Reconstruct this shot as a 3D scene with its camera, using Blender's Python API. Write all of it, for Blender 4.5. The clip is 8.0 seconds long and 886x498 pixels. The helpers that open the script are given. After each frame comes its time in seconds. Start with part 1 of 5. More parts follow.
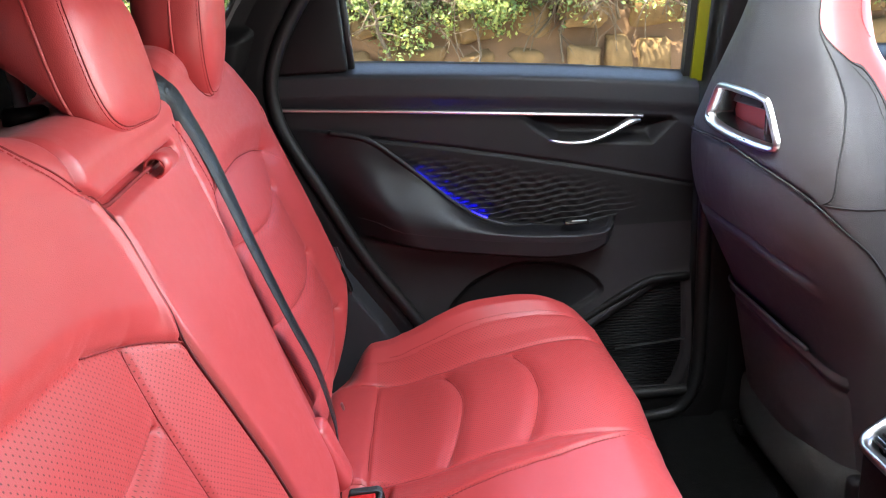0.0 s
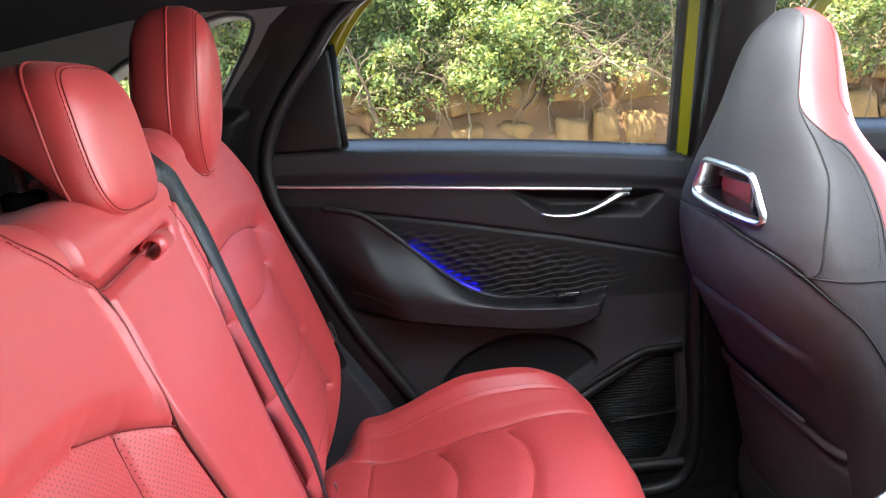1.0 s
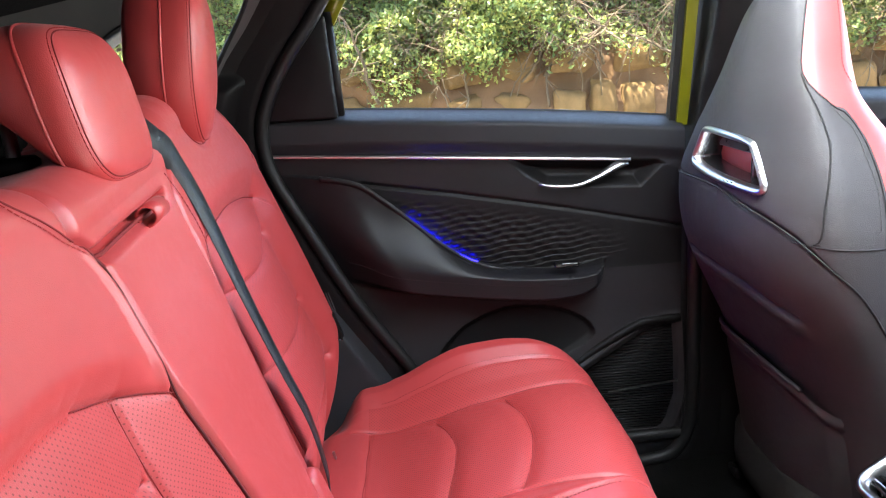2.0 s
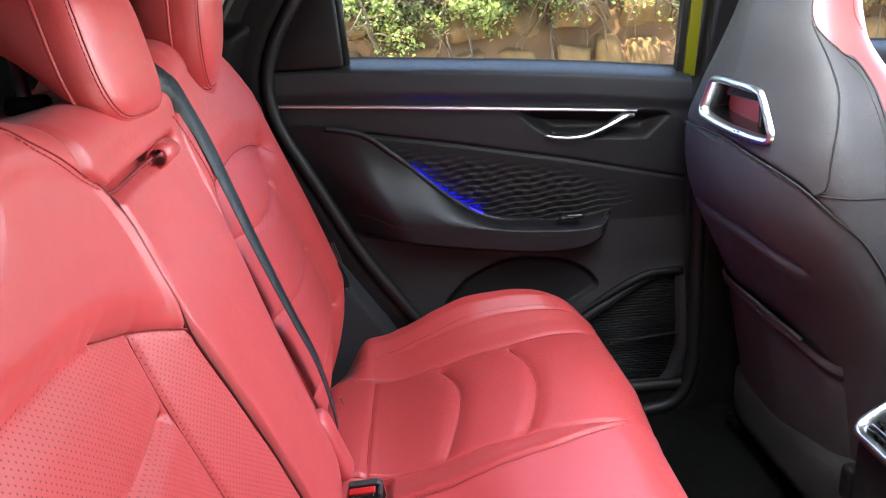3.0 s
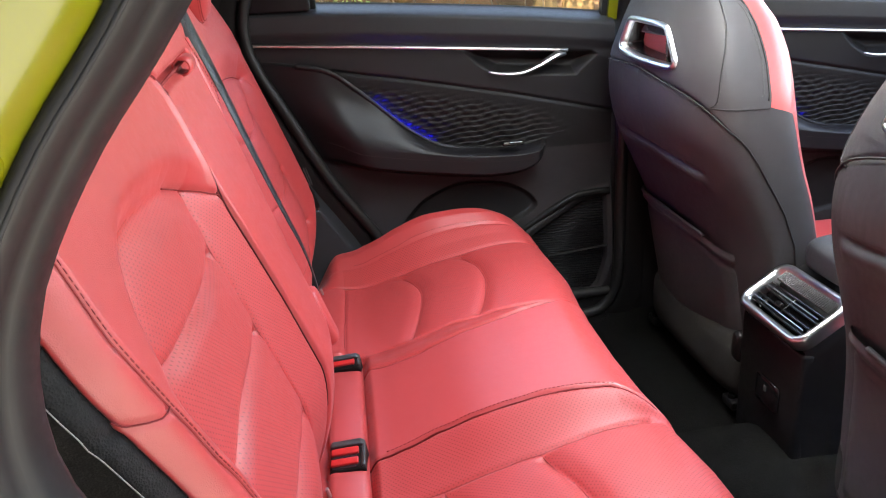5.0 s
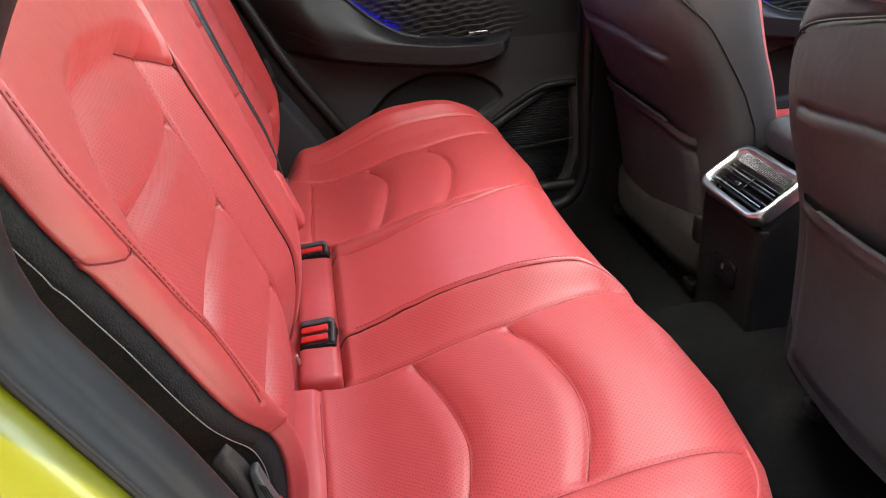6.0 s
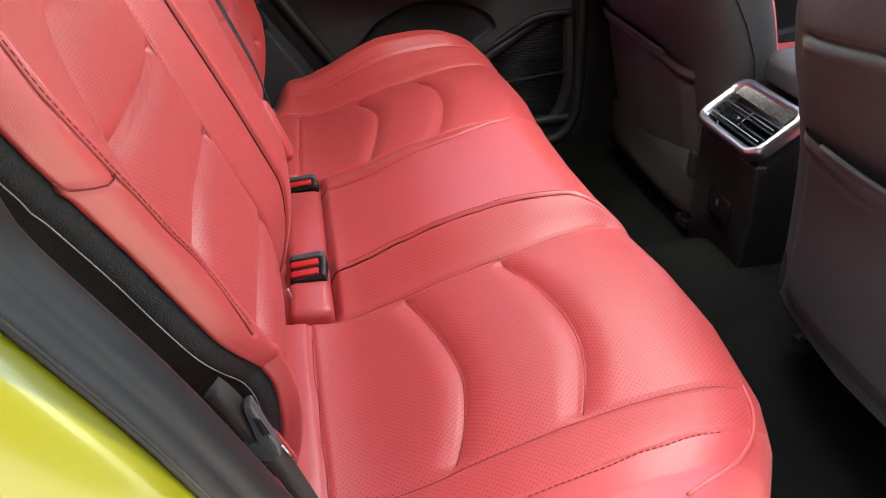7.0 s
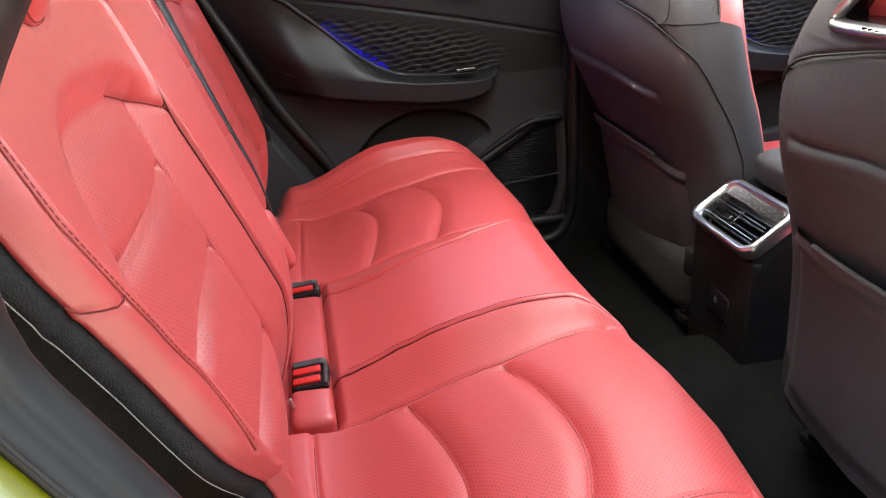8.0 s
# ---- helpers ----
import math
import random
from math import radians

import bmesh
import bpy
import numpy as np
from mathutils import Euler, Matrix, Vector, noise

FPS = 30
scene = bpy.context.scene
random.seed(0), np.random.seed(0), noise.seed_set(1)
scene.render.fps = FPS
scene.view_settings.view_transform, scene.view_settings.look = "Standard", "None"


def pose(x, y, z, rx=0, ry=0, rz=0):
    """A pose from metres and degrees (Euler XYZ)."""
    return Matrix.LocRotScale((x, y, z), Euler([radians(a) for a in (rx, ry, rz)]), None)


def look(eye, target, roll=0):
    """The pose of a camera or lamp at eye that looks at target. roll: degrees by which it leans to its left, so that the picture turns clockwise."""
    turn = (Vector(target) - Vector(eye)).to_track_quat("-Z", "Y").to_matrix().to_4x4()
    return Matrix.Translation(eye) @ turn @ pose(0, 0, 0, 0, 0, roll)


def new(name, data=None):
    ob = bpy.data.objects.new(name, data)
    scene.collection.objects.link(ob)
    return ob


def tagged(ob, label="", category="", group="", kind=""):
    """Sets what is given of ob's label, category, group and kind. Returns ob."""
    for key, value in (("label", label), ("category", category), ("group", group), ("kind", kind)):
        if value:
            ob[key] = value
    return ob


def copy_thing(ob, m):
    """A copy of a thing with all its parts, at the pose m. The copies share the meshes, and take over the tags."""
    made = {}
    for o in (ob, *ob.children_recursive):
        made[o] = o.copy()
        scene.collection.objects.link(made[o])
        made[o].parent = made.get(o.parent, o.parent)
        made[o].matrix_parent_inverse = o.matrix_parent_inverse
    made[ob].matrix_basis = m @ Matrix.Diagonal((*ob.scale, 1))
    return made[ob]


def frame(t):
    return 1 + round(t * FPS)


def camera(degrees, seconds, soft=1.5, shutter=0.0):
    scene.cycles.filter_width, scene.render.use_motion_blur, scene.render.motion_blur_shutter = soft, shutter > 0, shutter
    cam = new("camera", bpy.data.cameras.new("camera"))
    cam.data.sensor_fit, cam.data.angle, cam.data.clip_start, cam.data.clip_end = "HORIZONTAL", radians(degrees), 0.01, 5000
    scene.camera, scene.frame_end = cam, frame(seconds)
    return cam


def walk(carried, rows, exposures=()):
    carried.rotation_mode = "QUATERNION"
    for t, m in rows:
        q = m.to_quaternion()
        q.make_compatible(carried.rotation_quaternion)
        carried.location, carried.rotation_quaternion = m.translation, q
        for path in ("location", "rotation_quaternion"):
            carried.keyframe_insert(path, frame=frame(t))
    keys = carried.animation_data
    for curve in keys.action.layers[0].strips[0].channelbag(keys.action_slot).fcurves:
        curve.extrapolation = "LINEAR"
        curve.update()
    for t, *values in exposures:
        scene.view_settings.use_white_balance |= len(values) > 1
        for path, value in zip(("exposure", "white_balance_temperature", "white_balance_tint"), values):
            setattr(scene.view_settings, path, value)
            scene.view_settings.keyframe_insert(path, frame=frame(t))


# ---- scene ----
cam = camera(60.1, 8.0, soft=1.1)
PATH = [
    (0, (0.237, -0.812, 1.204), (0.279, 1.092, 0.595), -3.5),
    (0.5, (0.241, -0.817, 1.216), (0.301, 1.126, 0.749), -4.0),
    (1, (0.236, -0.816, 1.217), (0.311, 1.134, 0.777), -3.8),
    (2.5, (0.23, -0.809, 1.199), (0.308, 1.11, 0.641), -3.8),
    (3, (0.223, -0.821, 1.192), (0.292, 1.084, 0.588), -3.6),
    (3.5, (0.225, -0.847, 1.188), (0.276, 1.049, 0.552), -3.0),
    (4, (0.218, -0.898, 1.183), (0.263, 0.99, 0.524), -2.9),
    (4.2, (0.194, -0.923, 1.185), (0.261, 0.962, 0.521), -3.0),
    (5.3, (0.168, -1.097, 1.144), (0.409, 0.756, 0.432), -3.5),
    (5.5, (0.17, -1.104, 1.134), (0.418, 0.734, 0.385), -3.6),
    (6, (0.171, -1.092, 1.113), (0.431, 0.68, 0.222), -3.6),
    (6.5, (0.17, -1.08, 1.099), (0.433, 0.627, 0.091), -3.4),
    (7, (0.164, -1.074, 1.097), (0.438, 0.617, 0.064), -2.9),
    (7.5, (0.163, -1.078, 1.11), (0.454, 0.672, 0.187), -3.1),
    (8, (0.162, -1.078, 1.114), (0.471, 0.723, 0.301), -3.8),
]
walk(cam, [(t, look(eye, target, roll)) for t, eye, target, roll in PATH], exposures=[(0.0, 4.08, 6900, 8), (4.2, 4.06, 6900, 8), (5.5, 4.03, 7900, 9), (6.5, 3.90, 8100, 8), (7.0, 3.90, 8100, 8), (8.0, 4.06, 8000, 9)])

# ---- light ----
SUN_DIR = Vector((-0.32, -0.10, 0.94)).normalized()
world = bpy.data.worlds.new("sky")
scene.world = world
world.use_nodes = True
wn = world.node_tree
sky = wn.nodes.new("ShaderNodeTexSky")
sky.sky_type = "NISHITA"
sky.sun_disc = False
sky.sun_elevation = math.asin(SUN_DIR.z)
sky.sun_rotation = math.atan2(SUN_DIR.x, SUN_DIR.y)
wn.nodes["Background"].inputs["Strength"].default_value = 0.15
wn.links.new(sky.outputs[0], wn.nodes["Background"].inputs["Color"])
sun = new("sun", bpy.data.lights.new("sun", "SUN"))
sun.data.energy = 2.9
sun.data.angle = radians(0.6)
sun.data.color = (1.0, 0.93, 0.82)
sun.matrix_world = look((SUN_DIR * 20)[:], (0, 0, 0))
# area lamp added for overhead skylight; its glass roof is assumed, unseen
roof_fill = new("roof_fill", bpy.data.lights.new("roof_fill", "AREA"))
roof_fill.data.shape = "RECTANGLE"
roof_fill.data.size, roof_fill.data.size_y = 0.40, 0.80
roof_fill.data.energy = 0.9
roof_fill.data.color = (0.88, 0.955, 1.0)
roof_fill.matrix_world = pose(0.70, 0, 1.435)
# skylight through the windscreen
screen_light = new("screen_light", bpy.data.lights.new("screen_light", "AREA"))
screen_light.data.shape = "RECTANGLE"
screen_light.data.size, screen_light.data.size_y = 1.15, 0.34
screen_light.data.energy = 0.45
screen_light.data.color = (0.95, 0.98, 1.0)
screen_light.matrix_world = look((1.60, 0, 1.22), (0.2, 0, 0.85))


# ---- materials ----
def material(name, color, rough=0.5, metal=0.0, spec=0.5, vary=0.12, scale=18.0, bump=0.0, bscale=400.0, coat=0.0, perf=False, rvar=0.08, weave=False, each=0.0, sheen=0.0):
    m = bpy.data.materials.new(name)
    m.use_nodes = True
    n, l = m.node_tree.nodes, m.node_tree.links
    b = n["Principled BSDF"]
    b.inputs["Metallic"].default_value = metal
    b.inputs["Specular IOR Level"].default_value = spec
    b.inputs["Coat Weight"].default_value = coat
    b.inputs["Coat Roughness"].default_value = 0.05
    b.inputs["Sheen Weight"].default_value = sheen
    b.inputs["Sheen Roughness"].default_value = 0.45
    co = n.new("ShaderNodeTexCoord")
    no = n.new("ShaderNodeTexNoise")
    no.inputs["Scale"].default_value = scale
    no.inputs["Detail"].default_value = 6
    l.new(co.outputs["Object"], no.inputs["Vector"])
    ra = n.new("ShaderNodeMapRange")
    ra.inputs[3].default_value = 1 - vary
    ra.inputs[4].default_value = 1 + vary
    l.new(no.outputs["Fac"], ra.inputs[0])
    mu = n.new("ShaderNodeMix")
    mu.data_type = "RGBA"
    mu.blend_type = "MULTIPLY"
    mu.inputs[0].default_value = 1.0
    mu.inputs[6].default_value = (*color, 1)
    l.new(ra.outputs[0], mu.inputs[7])
    if each:
        oi, om, ov = n.new("ShaderNodeObjectInfo"), n.new("ShaderNodeMapRange"), n.new("ShaderNodeMath")
        om.inputs[3].default_value, om.inputs[4].default_value = 1 - each, 1 + each
        ov.operation = "MULTIPLY"
        l.new(oi.outputs["Random"], om.inputs[0])
        l.new(om.outputs[0], ov.inputs[0])
        l.new(ra.outputs[0], ov.inputs[1])
        l.new(ov.outputs[0], mu.inputs[7])
    rr = n.new("ShaderNodeMapRange")
    rr.inputs[3].default_value = max(0.02, rough - rvar)
    rr.inputs[4].default_value = min(1.0, rough + rvar)
    no2 = n.new("ShaderNodeTexNoise")
    no2.inputs["Scale"].default_value = scale * 5
    l.new(co.outputs["Object"], no2.inputs["Vector"])
    l.new(no2.outputs["Fac"], rr.inputs[0])
    l.new(rr.outputs[0], b.inputs["Roughness"])
    out_col = mu.outputs[2]
    height = None
    if bump > 0:
        vo = n.new("ShaderNodeTexVoronoi")
        vo.feature = "F1"
        vo.inputs["Scale"].default_value = bscale
        l.new(co.outputs["Object"], vo.inputs["Vector"])
        height = vo.outputs["Distance"]
    if weave:
        wv = n.new("ShaderNodeTexWave")
        wv.inputs["Scale"].default_value = bscale
        l.new(co.outputs["UV"], wv.inputs["Vector"])
        height = wv.outputs["Fac"]
    if perf:
        ds = []
        for off in (0.0, 0.5):
            sc = n.new("ShaderNodeVectorMath")
            sc.operation = "MULTIPLY_ADD"
            sc.inputs[1].default_value = (155.0, 155.0, 0.0)
            sc.inputs[2].default_value = (off, off, 0.0)
            l.new(co.outputs["UV"], sc.inputs[0])
            fr = n.new("ShaderNodeVectorMath")
            fr.operation = "FRACTION"
            l.new(sc.outputs[0], fr.inputs[0])
            su = n.new("ShaderNodeVectorMath")
            su.operation = "DISTANCE"
            su.inputs[1].default_value = (0.5, 0.5, 0.0)
            l.new(fr.outputs[0], su.inputs[0])
            ds.append(su.outputs["Value"])
        mi = n.new("ShaderNodeMath")
        mi.operation = "MINIMUM"
        l.new(ds[0], mi.inputs[0])
        l.new(ds[1], mi.inputs[1])
        hole = n.new("ShaderNodeMapRange")
        hole.inputs[1].default_value = 0.08
        hole.inputs[2].default_value = 0.15
        l.new(mi.outputs[0], hole.inputs[0])
        mh = n.new("ShaderNodeMix")
        mh.data_type = "RGBA"
        mh.inputs[6].default_value = (color[0] * 0.34, color[1] * 0.28, color[2] * 0.28, 1)
        l.new(hole.outputs[0], mh.inputs[0])
        l.new(out_col, mh.inputs[7])
        out_col = mh.outputs[2]
    if height is not None:
        bp = n.new("ShaderNodeBump")
        bp.inputs["Strength"].default_value = bump
        bp.inputs["Distance"].default_value = 0.0006
        l.new(height, bp.inputs["Height"])
        l.new(bp.outputs[0], b.inputs["Normal"])
    l.new(out_col, b.inputs["Base Color"])
    return m


RED = (0.47, 0.052, 0.053)
m_red = material("red_leather", RED, 0.39, spec=0.68, sheen=0.06, vary=0.06, bump=0.25, bscale=900)
m_perf = material("red_perforated_leather", RED, 0.46, spec=0.48, sheen=0.03, vary=0.06, bump=0.25, bscale=900, perf=True)
m_redthread = material("red_thread", (0.36, 0.028, 0.032), 0.7)
m_seamred = material("dark_red_seam", (0.19, 0.012, 0.014), 0.8)
m_gapshade = material("armrest_gap_shade", (0.07, 0.006, 0.007), 0.8)
m_softseam = material("soft_red_seam", (0.27, 0.022, 0.024), 0.7)
m_seamblack = material("black_seam", (0.008, 0.008, 0.009), 0.8)
m_ribs = material("ribbed_grey", (0.075, 0.077, 0.082), 0.3, metal=0.6)
m_black = material("black_leather", (0.043, 0.042, 0.045), 0.50, spec=0.26, vary=0.12, bump=0.3, bscale=800)
m_door = material("door_leather", (0.0085, 0.008, 0.010), 0.44, spec=0.30, vary=0.12, bump=0.3, bscale=800)
m_doorpad = material("door_pad", (0.016, 0.0165, 0.020), 0.55, spec=0.3, vary=0.12, bump=0.3, bscale=800)
m_doorplastic = material("door_plastic", (0.0065, 0.006, 0.0068), 0.5, spec=0.22, vary=0.15, bump=0.35, bscale=1100)
m_plastic = material("black_plastic", (0.006, 0.0056, 0.006), 0.5, spec=0.16, vary=0.15, bump=0.35, bscale=1100)
m_gloss = material("gloss_black", (0.008, 0.008, 0.009), 0.12, vary=0.1, rvar=0.05)
m_rubber = material("rubber", (0.009, 0.009, 0.0095), 0.5, spec=0.3, vary=0.15, scale=40)
m_fabric = material("black_fabric", (0.022, 0.0215, 0.021), 0.85, spec=0.15, vary=0.35, scale=150, bump=1.0, bscale=520)
m_palethread = material("pale_thread", (0.30, 0.29, 0.26), 0.7)
m_lining = material("headliner_fabric", (0.016, 0.015, 0.016), 0.9, spec=0.1, vary=0.2, scale=80, bump=0.5, bscale=1500)
m_doorlow = material("door_lower", (0.017, 0.015, 0.0165), 0.6, spec=0.25, vary=0.12, bump=0.35, bscale=1100)
m_beltbrown = material("worn_webbing", (0.014, 0.008, 0.008), 0.6, vary=0.2, scale=200, bump=0.5, bscale=1400)
m_grip = material("grey_grip", (0.040, 0.042, 0.045), 0.45, vary=0.1, bump=0.3, bscale=900)
m_pillar_lit = material("window_lit_pillar", (0.08, 0.08, 0.08), 0.75, spec=0.3, vary=0.1, bump=0.4, bscale=1200)
m_sidetrim = material("side_trim", (0.013, 0.014, 0.017), 0.55, spec=0.3, vary=0.1, bump=0.35, bscale=1100)
m_carpet = material("carpet", (0.0036, 0.0036, 0.0034), 0.95, spec=0.06, vary=0.8, scale=45, bump=1.0, bscale=350)
m_darkchrome = material("dark_chrome", (0.20, 0.20, 0.21), 0.26, metal=1.0, vary=0.05, rvar=0.02)
m_strip = material("brushed_strip", (0.62, 0.58, 0.58), 0.34, metal=1.0, vary=0.04, rvar=0.05)
m_chrome = material("satin_chrome", (0.50, 0.50, 0.51), 0.28, metal=1.0, vary=0.03, rvar=0.01)
m_yellow = material("yellow_paint", (0.125, 0.128, 0.0035), 0.30, vary=0.04, coat=0.4, scale=4)
m_web = material("belt_webbing", (0.014, 0.016, 0.019), 0.42, spec=0.5, vary=0.2, scale=200, bump=0.5, bscale=1400)
m_thread = material("grey_thread", (0.05, 0.05, 0.05), 0.7)
m_redplastic = material("red_plastic", (0.55, 0.02, 0.02), 0.35)
m_soil = material("red_soil", (0.105, 0.054, 0.022), 0.95, vary=0.4, scale=6, bump=1.0, bscale=30)
m_stone = material("sandstone", (0.125, 0.075, 0.032), 0.95, spec=0.1, vary=0.5, scale=14, bump=1.0, bscale=40, each=0.25)
m_plaster = material("plaster", (0.12, 0.115, 0.10), 0.9, vary=0.15, scale=2)
m_paving = material("paving", (0.275, 0.266, 0.255), 0.9, vary=0.25, scale=3, bump=0.6, bscale=60)
m_bark = material("bark", (0.085, 0.058, 0.033), 0.9, vary=0.4, scale=30, bump=0.8, bscale=80)


def leaf_material():
    m = bpy.data.materials.new("leaf")
    m.use_nodes = True
    n, l = m.node_tree.nodes, m.node_tree.links
    b = n["Principled BSDF"]
    ge = n.new("ShaderNodeNewGeometry")
    cr = n.new("ShaderNodeValToRGB")
    e = cr.color_ramp.elements
    e[0].color, e[1].color = (0.065, 0.105, 0.028, 1), (0.33, 0.32, 0.085, 1)
    mid = e.new(0.6)
    mid.color = (0.17, 0.215, 0.055, 1)
    l.new(ge.outputs["Random Per Island"], cr.inputs[0])
    l.new(cr.outputs[0], b.inputs["Base Color"])
    b.inputs["Roughness"].default_value = 0.45
    tr = n.new("ShaderNodeBsdfTranslucent")
    l.new(cr.outputs[0], tr.inputs[0])
    mx = n.new("ShaderNodeMixShader")
    mx.inputs[0].default_value = 0.35
    l.new(b.outputs[0], mx.inputs[1])
    l.new(tr.outputs[0], mx.inputs[2])
    l.new(mx.outputs[0], n["Material Output"].inputs[0])
    return m


def glass_material(name, tint):
    m = bpy.data.materials.new(name)
    m.use_nodes = True
    b = m.node_tree.nodes["Principled BSDF"]
    b.inputs["Base Color"].default_value = (*tint, 1)
    b.inputs["Transmission Weight"].default_value = 1.0
    b.inputs["Roughness"].default_value = 0.0
    b.inputs["IOR"].default_value = 1.02
    return m


def glow_material(name, color, strength):
    m = bpy.data.materials.new(name)
    m.use_nodes = True
    b = m.node_tree.nodes["Principled BSDF"]
    b.inputs["Base Color"].default_value = (*color, 1)
    b.inputs["Emission Color"].default_value = (*color, 1)
    b.inputs["Emission Strength"].default_value = strength
    return m


m_leaf = leaf_material()
m_glass = glass_material("window_glass", (0.93, 0.96, 0.94))
m_blue = glow_material("blue_light", (0.002, 0.002, 1.0), 8.5)


# ---- mesh helpers ----
def lerp(v, pts):
    """Smooth-ish interpolation of a table of (key, value)."""
    return np.interp(v, [p[0] for p in pts], [p[1] for p in pts])


def smooth_curve(pts, step):
    """Resample a polyline as a Catmull-Rom curve."""
    p = [np.array(q, float) for q in pts]
    p = [2 * p[0] - p[1]] + p + [2 * p[-1] - p[-2]]
    out = []
    for i in range(1, len(p) - 2):
        n = max(2, int(np.linalg.norm(p[i + 1] - p[i]) / step))
        for k in range(n):
            t = k / n
            out.append(0.5 * ((2 * p[i]) + (p[i + 1] - p[i - 1]) * t + (2 * p[i - 1] - 5 * p[i] + 4 * p[i + 1] - p[i + 2]) * t * t
                              + (3 * p[i] - p[i - 1] - 3 * p[i + 1] + p[i + 2]) * t ** 3))
    out.append(p[-2])
    return np.array(out)


def line_dist(U, V, pts):
    """Distance in the plane from each (U, V) to a polyline."""
    best = np.full(U.shape, 9.0)
    for (x0, y0), (x1, y1) in zip(pts[:-1], pts[1:]):
        dx, dy = x1 - x0, y1 - y0
        t = np.clip(((U - x0) * dx + (V - y0) * dy) / (dx * dx + dy * dy + 1e-12), 0, 1)
        best = np.minimum(best, np.hypot(U - x0 - t * dx, V - y0 - t * dy))
    return best


def inside(U, V, poly):
    hit = np.zeros(U.shape, bool)
    n = len(poly)
    for i in range(n):
        (x0, y0), (x1, y1) = poly[i], poly[(i + 1) % n]
        if y0 != y1:
            hit ^= ((y0 > V) != (y1 > V)) & (U < (x1 - x0) * (V - y0) / (y1 - y0) + x0)
    return hit


def sstep(e0, e1, v):
    t = np.clip((v - e0) / (e1 - e0), 0, 1)
    return t * t * (3 - 2 * t)


def link_mesh(name, me, mat, parent, label="", smooth=True):
    if smooth:
        me.polygons.foreach_set("use_smooth", [True] * len(me.polygons))
    me.materials.append(mat)
    ob = new(name, me)
    if parent is not None:
        ob.parent = parent
    if label:
        tagged(ob, label)
    return ob


def part(name, bm, mat, parent, label="", smooth=False):
    me = bpy.data.meshes.new(name)
    bm.to_mesh(me)
    bm.free()
    return link_mesh(name, me, mat, parent, label, smooth)


def thing(name, label, category, at=(0, 0, 0), group="", kind=""):
    ob = new(name)
    ob.location = at
    ob.empty_display_size = 0.05
    return tagged(ob, label, category, group, kind)


def grid_parts(P, UV, region, names, parent):
    """Split a grid of points P (n, m, 3) into one mesh a region. region: (n-1, m-1) of indices into names."""
    n, m = P.shape[:2]
    idx = np.arange(n * m).reshape(n, m)
    quads = np.stack([idx[:-1, :-1], idx[1:, :-1], idx[1:, 1:], idx[:-1, 1:]], -1).reshape(-1, 4)
    reg = region.reshape(-1)
    pts, uv = P.reshape(-1, 3), UV.reshape(-1, 2)
    made = {}
    for k, (name, mat, label) in enumerate(names):
        q = quads[reg == k]
        if not len(q):
            continue
        used, inv = np.unique(q, return_inverse=True)
        me = bpy.data.meshes.new(name)
        me.from_pydata(pts[used].tolist(), [], inv.reshape(-1, 4).tolist())
        lay = me.uv_layers.new(name="UVMap")
        lay.data.foreach_set("uv", uv[q.reshape(-1)].reshape(-1))
        made[k] = link_mesh(name, me, mat, parent, label)
    return made


def sheet(name, P, mat, parent, label="", UV=None, close=False):
    """A smooth mesh from a grid of points."""
    P = np.asarray(P, float)
    if close:
        P = np.concatenate([P, P[:, :1]], 1)
    n, m = P.shape[:2]
    if UV is None:
        UV = np.zeros((n, m, 2))
    return grid_parts(P, UV, np.zeros((n - 1, m - 1), int), [(name, mat, label)], parent)[0]


def tube_bm(pts, r, seg=8, bm=None, flat=1.0, cap=True):
    """A tube along points. r: radius or one for each point."""
    bm = bm or bmesh.new()
    pts = [Vector(p) for p in pts]
    rs = r if hasattr(r, "__len__") else [r] * len(pts)
    rings, up = [], None
    for i, p in enumerate(pts):
        d = (pts[min(i + 1, len(pts) - 1)] - pts[max(i - 1, 0)]).normalized()
        if up is None:
            up = d.orthogonal().normalized()
        up = (up - d * up.dot(d)).normalized()
        side = d.cross(up)
        rings.append([bm.verts.new(p + (up * math.cos(a) + side * math.sin(a) * flat) * rs[i])
                      for a in (2 * math.pi * k / seg for k in range(seg))])
    for a, b in zip(rings[:-1], rings[1:]):
        for k in range(seg):
            bm.faces.new((a[k], a[(k + 1) % seg], b[(k + 1) % seg], b[k]))
    if cap:
        bm.faces.new(rings[0][::-1])
        bm.faces.new(rings[-1])
    return bm


def ribbon_bm(pts, side, width, thick, bm=None):
    """A flat band with thickness along points. side: one across direction for each point."""
    bm = bm or bmesh.new()
    pts = [Vector(p) for p in pts]
    rings = []
    for i, p in enumerate(pts):
        d = (pts[min(i + 1, len(pts) - 1)] - pts[max(i - 1, 0)]).normalized()
        s = Vector(side[i] if hasattr(side[0], "__len__") else side)
        s = (s - d * s.dot(d)).normalized()
        u = d.cross(s).normalized() * thick * 0.5
        w = s * width * 0.5
        rings.append([bm.verts.new(q) for q in (p - w - u, p + w - u, p + w + u, p - w + u)])
    for a, b in zip(rings[:-1], rings[1:]):
        for k in range(4):
            bm.faces.new((a[k], a[(k + 1) % 4], b[(k + 1) % 4], b[k]))
    bm.faces.new(rings[0][::-1])
    bm.faces.new(rings[-1])
    return bm


